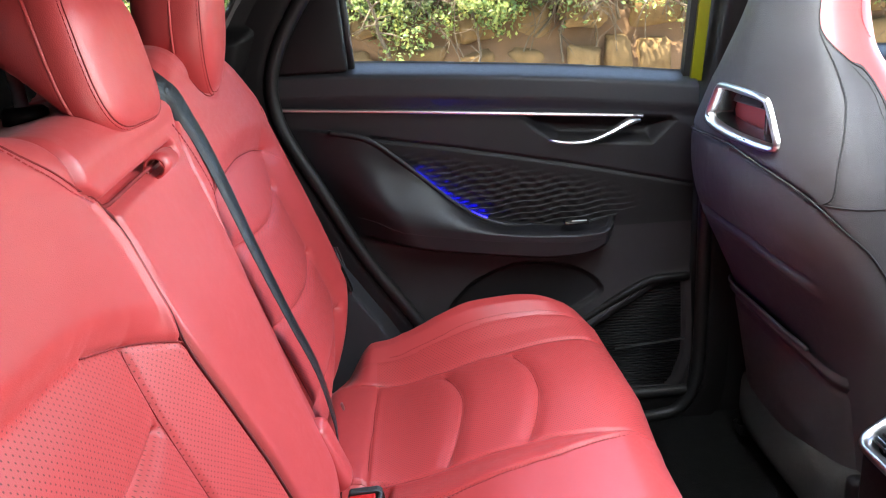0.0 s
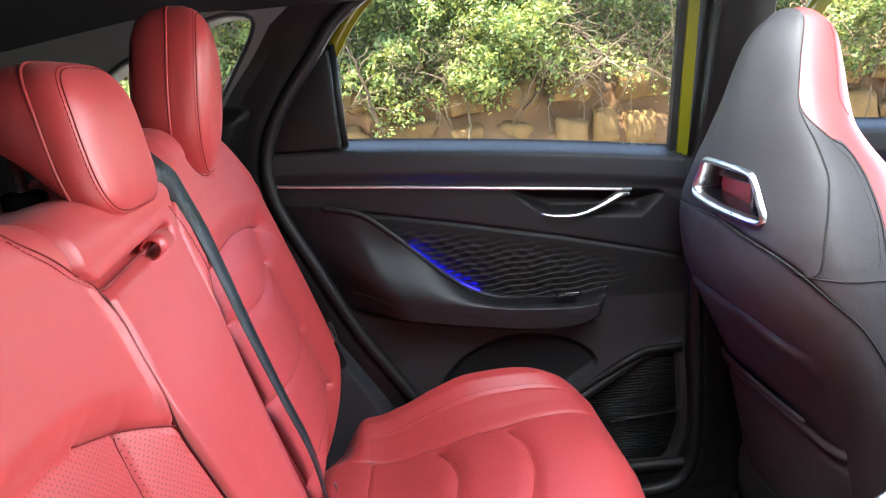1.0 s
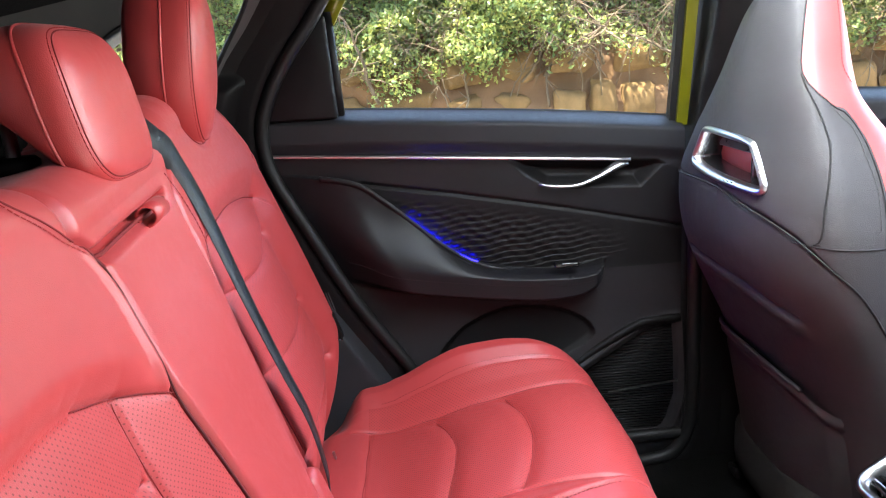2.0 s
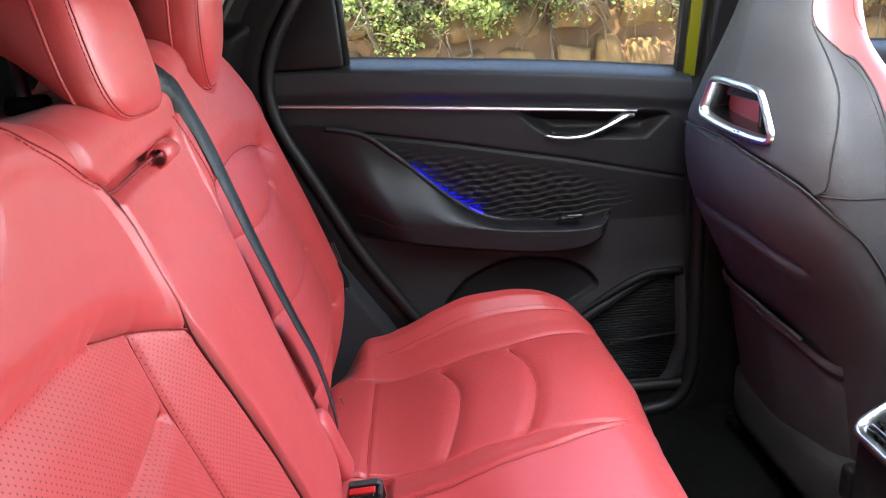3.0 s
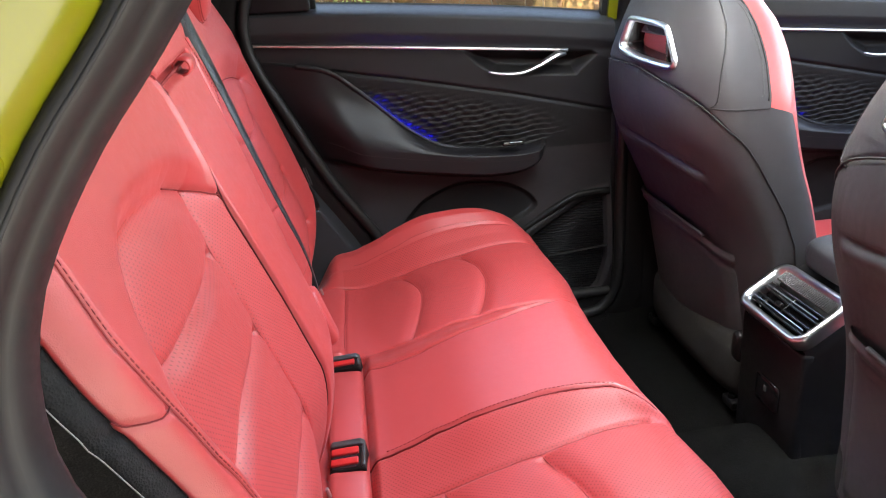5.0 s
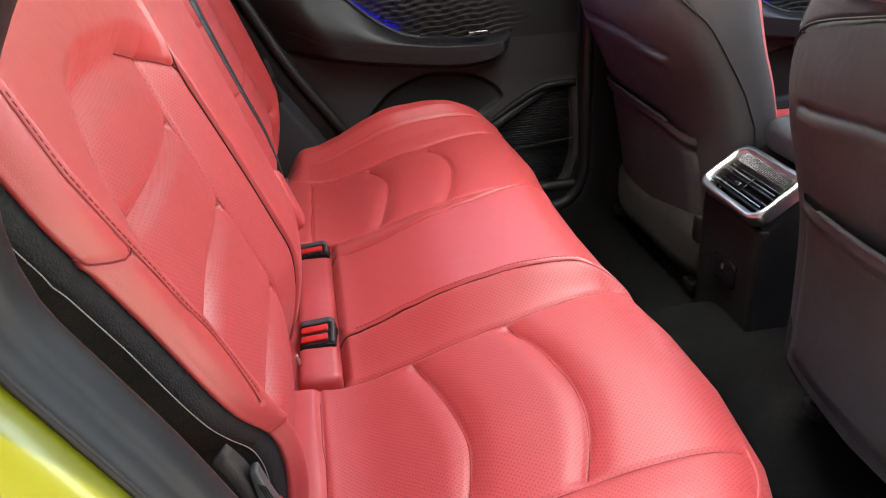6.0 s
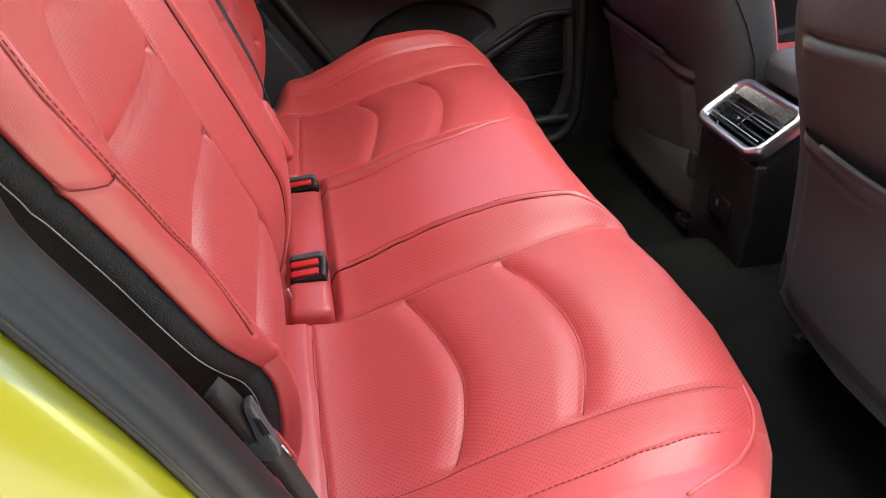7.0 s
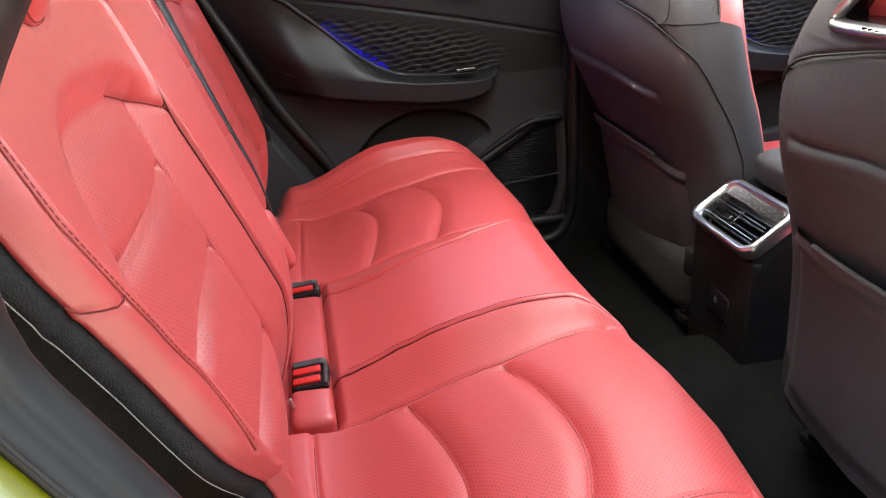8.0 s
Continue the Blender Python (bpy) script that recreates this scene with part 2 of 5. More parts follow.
def box_bm(size, at=(0, 0, 0), bevel=0.0, rot=None, seg=2, bm=None):
    tmp = bmesh.new()
    bmesh.ops.create_cube(tmp, size=1.0)
    bmesh.ops.scale(tmp, vec=size, verts=tmp.verts)
    if bevel:
        bmesh.ops.bevel(tmp, geom=tmp.edges[:], offset=bevel, segments=seg, profile=0.5, affect="EDGES")
    m = Matrix.Translation(at) @ (rot.to_4x4() if rot is not None else Matrix.Identity(4))
    bmesh.ops.transform(tmp, matrix=m, verts=tmp.verts)
    if bm is None:
        return tmp
    me = bpy.data.meshes.new("tmp")
    tmp.to_mesh(me)
    tmp.free()
    bm.from_mesh(me)
    bpy.data.meshes.remove(me)
    return bm


def prism_bm(poly, axis, lo, hi, bevel=0.0, seg=2):
    """A polygon in the plane across an axis ("y": points are x, z; "x": y, z; "z": x, y), extruded from lo to hi."""
    bm = bmesh.new()

    def put(p, h):
        return {"x": (h, p[0], p[1]), "y": (p[0], h, p[1]), "z": (p[0], p[1], h)}[axis]
    a = [bm.verts.new(put(p, lo)) for p in poly]
    b = [bm.verts.new(put(p, hi)) for p in poly]
    bm.faces.new(a)
    bm.faces.new(b[::-1])
    for i in range(len(poly)):
        j = (i + 1) % len(poly)
        bm.faces.new((a[j], a[i], b[i], b[j]))
    bmesh.ops.recalc_face_normals(bm, faces=bm.faces)
    if bevel:
        bmesh.ops.bevel(bm, geom=bm.edges[:], offset=bevel, segments=seg, profile=0.5, affect="EDGES")
    return bm


def stitches_bm(pts, pitch, length, r):
    """Short raised threads along a curve."""
    bm = bmesh.new()
    pts = np.asarray(pts)
    d = np.r_[0, np.cumsum(np.linalg.norm(np.diff(pts, axis=0), axis=1))]
    for s in np.arange(pitch, d[-1] - length, pitch):
        a = [np.interp(s + q, d, pts[:, k]) for q in (0,) for k in range(3)]
        b = [np.interp(s + length, d, pts[:, k]) for k in range(3)]
        tube_bm([a, b], r, 4, bm)
    return bm


# ---- outdoors ----
def build_ground():
    bm = bmesh.new()
    bmesh.ops.create_grid(bm, x_segments=60, y_segments=60, size=1.0)
    for v in bm.verts:
        v.co.x = math.copysign(abs(v.co.x) ** 3, v.co.x) * 400
        v.co.y = math.copysign(abs(v.co.y) ** 3, v.co.y) * 400
        v.co.z = 0.0
    g = part("ground", bm, m_paving, None)
    tagged(g, "dusty grey paved ground beside the car", "ground", kind="structure")


WALL_Y = 3.1


def hedge_top(x):
    return 2.7 - 1.15 * float(sstep(1.9, 2.5, np.array([x]))[0]) + 0.12 * noise.noise((x * 2.1, 4.0, 0.0))


def build_wall():
    """A rubble retaining wall of sandstone in red soil, with a bank behind."""
    rng = random.Random(4)
    xs, zs = np.linspace(-4, 8, 161), np.linspace(0, 1.12, 40)
    P = np.zeros((len(zs), len(xs), 3))
    for i, z in enumerate(zs):
        for j, x in enumerate(xs):
            P[i, j] = (x, WALL_Y + 0.05 + 0.08 * z + 0.07 * noise.noise((x * 2, z * 3, 1)) + 0.03 * noise.noise((x * 9, z * 11, 1)), z)
    rows = [P]
    for dy, dz in ((0.15, 0.12), (0.35, 0.40), (0.6, 0.62), (0.9, 0.75), (2.0, 0.85)):
        r = P[-1:].copy()
        for j, x in enumerate(xs):
            r[0, j, 1] += dy + 0.1 * noise.noise((x * 1.5, dy * 3, 7))
            r[0, j, 2] += dz * min(1.0, (hedge_top(x) - 1.0) / 0.9) + 0.06 * noise.noise((x * 2.5, dz * 3, 2))
        rows.append(r)
    wall = sheet("wall_garden", np.concatenate(rows), m_soil, None)
    tagged(wall, "red-brown earth retaining wall set with rough sandstone blocks", "retaining wall", kind="structure")
    z = 0.25
    while z < 1.05:
        h = rng.uniform(0.12, 0.20)
        x = -2.4 + rng.uniform(0, 0.3)
        while x < 5.5:
            w = rng.uniform(0.14, 0.36)
            bm = bmesh.new()
            bmesh.ops.create_icosphere(bm, subdivisions=3, radius=1.0)
            hh = h * rng.uniform(0.75, 1.1)
            seed = Vector((x * 3, z * 5, 0))
            for v in bm.verts:
                c = v.co.copy()
                q = Vector((math.copysign(abs(c.x) ** 0.5, c.x), c.y, math.copysign(abs(c.z) ** 0.55, c.z)))
                q *= 1 + 0.30 * noise.noise(c * 1.3 + seed) + 0.12 * noise.noise(c * 4.0 + seed)
                v.co = Vector((q.x * w * 0.47, q.y * 0.075, q.z * hh * 0.46))
            st = part("stone", bm, m_stone, wall, smooth=True)
            st.location = (x + w / 2, WALL_Y + 0.045 + 0.08 * z + rng.uniform(0.005, 0.055), z + h / 2 + rng.uniform(-0.03, 0.03))
            st.rotation_euler = (0, rng.uniform(-0.2, 0.2), 0)
            x += w + rng.uniform(0.0, 0.10)
        z += h + rng.uniform(-0.01, 0.02)


def build_light_block():
    # unseen wall added behind the open door to block low skylight
    w = part("wall_light_block", box_bm((16, 0.25, 4.2), (1.0, -3.7, 2.1), 0.02), m_plaster, None)
    tagged(w, "unseen plain plastered wall added to cut light at the open door", "wall", kind="structure")


def build_hedge():
    """Leaves of an overgrown hedge, small folded blades in drifts, over bare stems."""
    rng = np.random.default_rng(7)
    n = 640000
    x = rng.uniform(-2.5, 6.0, n)
    z = 0.86 + rng.uniform(0, 1, n) * 1.95
    hi = np.interp(x, np.linspace(-3, 7, 200), [hedge_top(v) for v in np.linspace(-3, 7, 200)])
    gx, gz = np.linspace(-2.6, 6.1, 330), np.linspace(0.8, 2.9, 120)
    G = np.array([[noise.noise((a * 1.3, b * 1.9, 2.0)) + 0.6 * noise.noise((a * 3.6, b * 4.6, 5.0)) + 0.35 * noise.noise((a * 9, b * 10, 8.0)) for b in gz] for a in gx])
    fi, fj = np.clip(((x - gx[0]) / (gx[1] - gx[0])).astype(int), 0, 329), np.clip(((z - gz[0]) / (gz[1] - gz[0])).astype(int), 0, 119)
    clump = G[fi, fj]
    lo = np.interp(x, gx, [1.10 + 0.16 * noise.noise((a * 1.3, 0.3, 9.0)) + 0.10 * noise.noise((a * 4.1, 0.9, 9.0)) for a in gx])
    thin = sstep(-0.12, 0.38, z - lo)
    keep = (rng.uniform(0, 1, n) < thin * (0.40 + 0.9 * sstep(-0.40, 0.25, clump))) & (z < hi)
    x, z, clump = x[keep], z[keep], clump[keep]
    n = len(x)
    y = WALL_Y - 0.02 - 0.30 * clump + 0.16 * (z - 1) + np.abs(rng.normal(0, 0.16, n))
    size = rng.uniform(0.008, 0.019, n)
    d = rng.normal(size=(n, 3))
    d /= np.linalg.norm(d, axis=1)[:, None]
    up = rng.normal(size=(n, 3)) * 0.7 + np.array([0, -0.5, 0.9])
    e = np.cross(d, up)
    e /= np.linalg.norm(e, axis=1)[:, None]
    f = np.cross(d, e)
    c = np.stack([x, y, z], 1)
    s = size[:, None]
    pts = np.stack([c - d * s, c - e * s * 0.55 + f * s * 0.2, c + d * s, c + e * s * 0.55 + f * s * 0.2], 1).reshape(-1, 3)
    quads = np.arange(n * 4).reshape(-1, 4)
    tris = np.concatenate([quads[:, [0, 1, 2]], quads[:, [0, 2, 3]]])
    me = bpy.data.meshes.new("hedge")
    me.from_pydata(pts.tolist(), [], tris.tolist())
    ob = link_mesh("hedge", me, m_leaf, None, smooth=False)
    tagged(ob, "overgrown sunlit green hedge above the stone wall", "hedge", kind="stuff")
    r2 = random.Random(11)
    bm = bmesh.new()
    for k in range(170):
        p = Vector((r2.uniform(-2.2, 5.5), WALL_Y + r2.uniform(-0.02, 0.16), r2.uniform(0.82, 1.10)))
        d = Vector((r2.uniform(-0.7, 0.7), r2.uniform(-0.3, 0.1), 1)).normalized()
        rad = r2.uniform(0.0015, 0.004) if k % 6 else r2.uniform(0.006, 0.012)
        pts = [p.copy()]
        for i in range(9):
            d = (d + Vector((r2.uniform(-0.4, 0.4), r2.uniform(-0.25, 0.2), r2.uniform(-0.3, 0.2)))).normalized()
            p = p + d * 0.07
            pts.append(p.copy())
        tube_bm(pts, [rad * (1 - 0.08 * i) for i in range(10)], 5, bm)
        for q in pts[2:9]:
            for _ in range(2):
                dd = Vector((r2.uniform(-1, 1), r2.uniform(-0.8, 0.2), r2.uniform(-0.8, 0.6)))
                m = q + dd * 0.08
                e2 = m + (dd + Vector((r2.uniform(-0.6, 0.6), 0, r2.uniform(-0.5, 0.3)))) * 0.08
                tube_bm([q, m, e2], [rad * 0.45, rad * 0.3, rad * 0.12], 4, bm)
    br = part("branches", bm, m_bark, None, smooth=True)
    tagged(br, "bare brown hedge branches hanging over the wall", "branches", kind="stuff")


# ---- the car's shell ----
# door opening, rear edge, in x and z
OPEN_EDGE = [(0.30, 1.40), (0.20, 1.28), (0.14, 1.195), (0.095, 1.134), (0.063, 1.095), (0.035, 1.052), (0.019, 1.015), (0.011, 0.967), (0.016, 0.925),
             (0.038, 0.88), (0.065, 0.828), (0.088, 0.777), (0.118, 0.705), (0.15, 0.63), (0.185, 0.56), (0.225, 0.49), (0.28, 0.42), (0.36, 0.375), (0.50, 0.36), (0.80, 0.36)]


QUARTER = [(-0.38, 1.19), (-0.281, 1.263), (-0.20, 1.303), (-0.099, 1.342), (-0.05, 1.348), (-0.028, 1.340), (-0.035, 1.315), (-0.082, 1.243), (-0.11, 1.20), (-0.135, 1.175), (-0.25, 1.165)]
OPEN_FAR = [(0.32, 1.44), (0.23, 1.405), (0.172, 1.372), (0.115, 1.329), (0.071, 1.269), (0.027, 1.214), (-0.013, 1.151), (-0.037, 1.087), (-0.038, 1.031), (-0.022, 0.973),
            (0.034, 0.863), (0.113, 0.711), (0.203, 0.576), (0.26, 0.48), (0.34, 0.40), (0.50, 0.36), (0.80, 0.36)]


def jamb_rows(side, offs):
    """Sweep a profile of (offset away from the opening, y) along the opening's rear edge."""
    c = smooth_curve(OPEN_EDGE if side < 0 else OPEN_FAR, 0.015)
    t = np.gradient(c, axis=0)
    t /= np.linalg.norm(t, axis=1)[:, None]
    nrm = np.stack([t[:, 1], -t[:, 0]], 1)
    if nrm[len(c) // 2, 0] > 0:
        nrm = -nrm
    rows = []
    for o, y in offs:
        q = c + nrm * o
        yy = np.full(len(c), y) - (0.06 * sstep(1.25, 1.44, q[:, 1]) * min(1.0, max(0.0, o) / 0.04) if side > 0 else 0)
        rows.append(np.stack([q[:, 0], side * yy, q[:, 1]], 1))
    return np.array(rows)


def build_shell():
    floor_x, floor_y = np.linspace(-0.3, 2.3, 90), np.linspace(-0.74, 0.74, 60)
    X, Y = np.meshgrid(floor_x, floor_y, indexing="ij")
    Z = 0.27 + 0.07 * np.exp(-(Y / 0.13) ** 4) + 0.012 * np.sin(X * 9) * np.cos(Y * 7)
    Z += 0.05 * sstep(0.62, 0.72, np.abs(Y))
    fl = sheet("floor", np.stack([X, Y, Z], -1), m_carpet, None)
    tagged(fl, "black carpeted car floor", "floor", kind="structure")
    # headliner
    X, Y = np.meshgrid(np.linspace(-0.95, 1.42, 50), np.linspace(-0.62, 0.62, 40), indexing="ij")
    Z = 1.47 - 0.10 * np.abs(Y / 0.62) ** 3 - 0.10 * sstep(0.2, -0.95, X) - 0.05 * sstep(0.9, 1.42, X)
    mx, my = (X[:-1, :-1] + X[1:, 1:]) / 2, (Y[:-1, :-1] + Y[1:, 1:]) / 2
    # opening for the assumed glass roof
    hole = np.where((mx > 0.44) & (mx < 0.98) & (np.abs(my) < 0.38), 9, 0)
    c = grid_parts(np.stack([X, Y, Z], -1), np.stack([X, Y], -1), hole, [("ceiling", m_lining, "")], None)[0]
    tagged(c, "black fabric headliner", "ceiling", kind="structure")
    Z2 = Z + 0.045
    r = grid_parts(np.stack([X, Y * 1.27, Z2 - 0.03 * np.abs(Y / 0.62) ** 6], -1), np.stack([X, Y], -1), hole, [("roof", m_yellow, "")], None)[0]
    # glass roof assumed to go with the added lamp; it blocks the sun
    gl = part("window_roof_assumed", box_bm((0.66, 1.02, 0.006), (0.71, 0, 1.512)), m_glass, None)
    tagged(gl, "assumed, unseen tinted glass roof panel over the cabin", "roof window", kind="structure")
    tagged(r, "yellow painted car roof", "car roof", kind="structure")
    for sgn, nm in ((-1, "trim_rail_near"), (1, "trim_rail_far")):
        rows = [[(x, sgn * y, z - 0.10 * float(sstep(0.2, -0.95, np.array([x]))[0]) - 0.05 * float(sstep(0.9, 1.42, np.array([x]))[0])) for x in np.linspace(-0.95, 1.42, 30)] for y, z in ((0.60, 1.385), (0.63, 1.365), (0.66, 1.362), (0.70, 1.372), (0.76, 1.385))]
        rl = sheet(nm, rows, m_lining, None)
        tagged(rl, "black roof rail trim above the doors", "roof rail trim", kind="structure")
    # near side jamb: painted quarter, grey jamb trim, seal, inner trim
    q = sheet("wall_quarter", jamb_rows(-1, [(0.50, 0.80), (0.25, 0.80), (0.10, 0.795), (0.052, 0.789), (0.031, 0.782), (0.0235, 0.770), (0.020, 0.752)]), m_yellow, None)
    tagged(q, "glossy yellow painted rear quarter panel", "body panel", kind="structure")
    j = sheet("trim_jamb", jamb_rows(-1, [(0.024, 0.748), (0.021, 0.759), (0.017, 0.762), (0.012, 0.758), (0.009, 0.750), (0.0075, 0.745), (0.006, 0.744), (0.002, 0.738), (0.000, 0.722), (0.003, 0.714), (0.012, 0.708), (0.05, 0.700), (0.10, 0.685)]), m_rubber, None)
    tagged(j, "matt black rubber door seal and jamb trim", "door seal", kind="structure")
    # thin dark tube put in for the shaded groove along the jamb
    part("jamb_groove_line", tube_bm(jamb_rows(-1, [(0.0145, 0.7605)])[0], 0.0012, 6), m_seamblack, j, "thin black line standing in for the shaded jamb groove", True)
    # far side pillar trim, behind the closed door
    j = sheet("trim_pillar_far", jamb_rows(1, [(-0.008, 0.735), (0.002, 0.705), (0.014, 0.690), (0.03, 0.688), (0.075, 0.688)]), m_plastic, None)
    tagged(j, "black plastic pillar trim beside the bench", "pillar trim", kind="structure")
    away, Z = np.meshgrid(np.linspace(0.032, 1.05, 240), np.linspace(0.45, 1.44, 220), indexing="ij")
    X = np.interp(Z, [q[1] for q in OPEN_FAR[::-1]], [q[0] for q in OPEN_FAR[::-1]]) - away
    cx, cz = (X[:-1, :-1] + X[1:, 1:]) / 2, (Z[:-1, :-1] + Z[1:, 1:]) / 2
    Y = 0.70 - 0.22 * np.clip(away - 0.03, 0, 0.3) - 0.06 * sstep(1.25, 1.44, Z)
    Y -= 0.03 * sstep(1.19, 1.15, Z) * sstep(0.04, 0.08, away)
    reg = np.zeros(cx.shape, int)
    ca = (away[:-1, :-1] + away[1:, 1:]) / 2
    # upper trim in a paler grey, for the window light falling on it
    reg[(cz > 1.172) & (ca > 0.115)] = 1
    reg[cz < 0.93] = 2
    reg[inside(cx, cz, QUARTER)] = 9
    w = grid_parts(np.stack([X, Y, Z], -1), np.stack([X, Z], -1), reg, [("wall_pillar_far", m_plastic, ""), ("trim_pillar_upper", m_pillar_lit, ""), ("trim_pillar_lower", m_sidetrim, "")], None)
    tagged(w[2], "smooth dark grey lower side trim beside the bench", "side trim", kind="structure")
    tagged(w[1], "grey padded pillar trim round the small window, paler for window light", "pillar trim", kind="structure")
    w = w[0]
    tagged(w, "black side trim behind the rear seats", "side trim", kind="structure")
    ring = smooth_curve(QUARTER + QUARTER[:1], 0.01)
    at = [0.70 - 0.22 * float(np.clip(np.interp(q[1], [p[1] for p in OPEN_FAR[::-1]], [p[0] for p in OPEN_FAR[::-1]]) - q[0] - 0.03, 0, 0.3)) - 0.06 * float(sstep(1.25, 1.44, np.array([q[1]]))[0]) for q in ring]
    rows = []
    t = np.gradient(np.array(ring), axis=0)
    t /= np.linalg.norm(t, axis=1)[:, None] + 1e-9
    nrm = np.stack([t[:, 1], -t[:, 0]], 1)
    if np.dot(nrm[len(ring) // 3], np.mean(ring, axis=0) - ring[len(ring) // 3]) > 0:
        nrm = -nrm
    for o, dy in ((0.006, 0.003), (0.005, -0.003), (0.002, -0.004), (-0.002, 0.000), (-0.004, 0.02), (-0.005, 0.07)):
        rows.append([(q[0] + m[0] * o, y + dy, q[1] + m[1] * o) for q, y, m in zip(ring, at, nrm)])
    r = sheet("window_quarter", rows, m_rubber, None)
    tagged(r, "black rubber reveal of the small rear side window", "window reveal", kind="structure")
    pane = part("pane", prism_bm(QUARTER, "y", 0.70, 0.704), m_glass, r, "clear quarter window glass")
    pane.visible_shadow = False
    c = jamb_rows(1, [(0.0, 0.690)])[0]
    s = part("trim_seal_far", tube_bm(c, 0.0135, 12), m_rubber, None, smooth=True)
    tagged(s, "black rubber door seal along the pillar", "door seal", kind="structure")
    # far B-pillar
    B = []
    for z, x0, x1, y in ((0.30, 0.798, 1.12, 0.682), (0.6, 0.80, 1.10, 0.682), (0.85, 0.803, 0.98, 0.695), (1.0, 0.803, 0.95, 0.695), (1.06, 0.818, 0.95, 0.69), (1.2, 0.830, 0.95, 0.66), (1.46, 0.845, 0.95, 0.60)):
        B.append([(x0 - 0.004, y + 0.12, z), (x0, y + 0.02, z), (x0 + 0.012, y, z), (x1 - 0.012, y, z), (x1, y + 0.02, z), (x1, y + 0.08, z)])
    b = sheet("trim_pillar_middle", B, m_plastic, None)
    tagged(b, "black plastic middle pillar trim", "pillar trim", kind="structure")
    c = smooth_curve([(0.812, 0.684, 0.80), (0.813, 0.684, 0.60), (0.812, 0.684, 0.44), (0.803, 0.684, 0.372), (0.775, 0.684, 0.322), (0.72, 0.684, 0.303), (0.55, 0.684, 0.298), (0.40, 0.684, 0.298)], 0.015)
    s = part("trim_seal_front", tube_bm(c, 0.0145, 10), m_rubber, None, smooth=True)
    tagged(s, "black rubber door seal round the lower front corner", "door seal", kind="structure")
    rows = [[(p[0] + dx, p[1] + dy, p[2] - dz) for p in c] for dx, dy, dz in ((0.0, 0.02, 0.0), (0.006, -0.004, 0.006), (0.022, -0.008, 0.018), (0.06, -0.008, 0.035))]
    w = sheet("trim_sill_far", rows, m_plastic, None)
    tagged(w, "black plastic sill trim under the closed door", "sill trim", kind="structure")
    # plain closing walls: front of the cabin, load bay, near side ahead of the opening
    w = part("wall_front", box_bm((0.06, 1.5, 0.75), (1.78, 0, 0.62), 0.02), m_plastic, None)
    tagged(w, "black dashboard bulkhead", "bulkhead", kind="structure")
    # carried up over the rear glass to shut its light out
    w = part("wall_load_bay", box_bm((0.05, 1.5, 1.20), (-0.95, 0, 0.82), 0.02), m_plastic, None)
    tagged(w, "plain black wall added to close the load bay and rear glass", "trim", kind="structure")
    w = part("wall_side_front", box_bm((1.0, 0.06, 0.90), (1.36, -0.75, 0.60), 0.02), m_plastic, None)
    tagged(w, "black lower front door side", "body side", kind="structure")
    w = part("trim_sill", box_bm((0.75, 0.08, 0.16), (0.60, -0.735, 0.26), 0.02), m_plastic, None)
    tagged(w, "black plastic door sill", "door sill", kind="structure")
    w = part("wall_side_rear", box_bm((0.6, 0.05, 0.8), (-0.62, -0.70, 0.7), 0.02), m_plastic, None)
    tagged(w, "black load bay side trim", "trim", kind="structure")


# ---- rear bench ----
BENCH = thing("rear_bench", "red leather rear bench with perforated inserts and split backrest", "car seat")

# The backrest is drawn in its own axes: across (0 at its middle) and up; this sets it into the car.
SKEW_X, SKEW_Z, MID_Y = -0.04, 0.062, -0.03


def seat_axes(x, ys, zs):
    return x + SKEW_X * ys, ys + MID_Y, zs + SKEW_Z * ys


def xb(z):
    return -0.001 - 0.345 * (z - 0.93)


RIDGE, INSERT = 0.006, -0.020
ARM = [(0.48, 0.075), (0.66, 0.078), (0.77, 0.088), (0.85, 0.105), (0.93, 0.125), (1.03, 0.128), (1.055, 0.134), (1.075, 0.146), (1.10, 0.178), (1.15, 0.238)]
CREASE = [(0.50, 0.172), (0.66, 0.173), (0.785, 0.184), (0.90, 0.192), (0.96, 0.187)]
OUTER_N = [(0.50, 0.42), (0.67, 0.436), (0.79, 0.456), (0.88, 0.481), (0.918, 0.498), (0.96, 0.503)]
OUTER_F = [(0.50, 0.55), (0.616, 0.575), (0.745, 0.565), (0.88, 0.553), (0.937, 0.57)]
SEAM_N = [(0.48, 0.450), (0.66, 0.460), (0.70, 0.480), (0.732, 0.497), (0.767, 0.506), (0.803, 0.512), (0.832, 0.519), (0.859, 0.530), (0.896, 0.542), (0.92, 0.551), (0.952, 0.562), (0.979, 0.570), (1.0, 0.574), (1.10, 0.582)]
SEAM_F = [(0.48, 0.60), (0.60, 0.63), (0.66, 0.665), (0.80, 0.66), (0.89, 0.645), (0.96, 0.64), (1.05, 0.62), (1.12, 0.58)]
EDGE_N = [(0.48, 0.464), (0.66, 0.470), (0.687, 0.479), (0.715, 0.499), (0.75, 0.520), (0.796, 0.536), (0.851, 0.551), (0.892, 0.565), (0.928, 0.5775), (0.979, 0.593), (1.1, 0.608)]
EDGE_F = [(0.48, 0.62), (0.60, 0.65), (0.66, 0.69), (0.80, 0.69), (0.89, 0.675), (0.96, 0.665), (1.05, 0.645), (1.12, 0.61)]
ARCH_N = [(0.127, 0.93), (0.155, 0.945), (0.19, 0.960), (0.25, 0.982), (0.30, 0.991), (0.35, 0.996), (0.40, 1.001), (0.445, 0.998), (0.475, 0.986), (0.494, 0.965), (0.505, 0.935), (0.53, 0.90), (0.70, 0.70)]
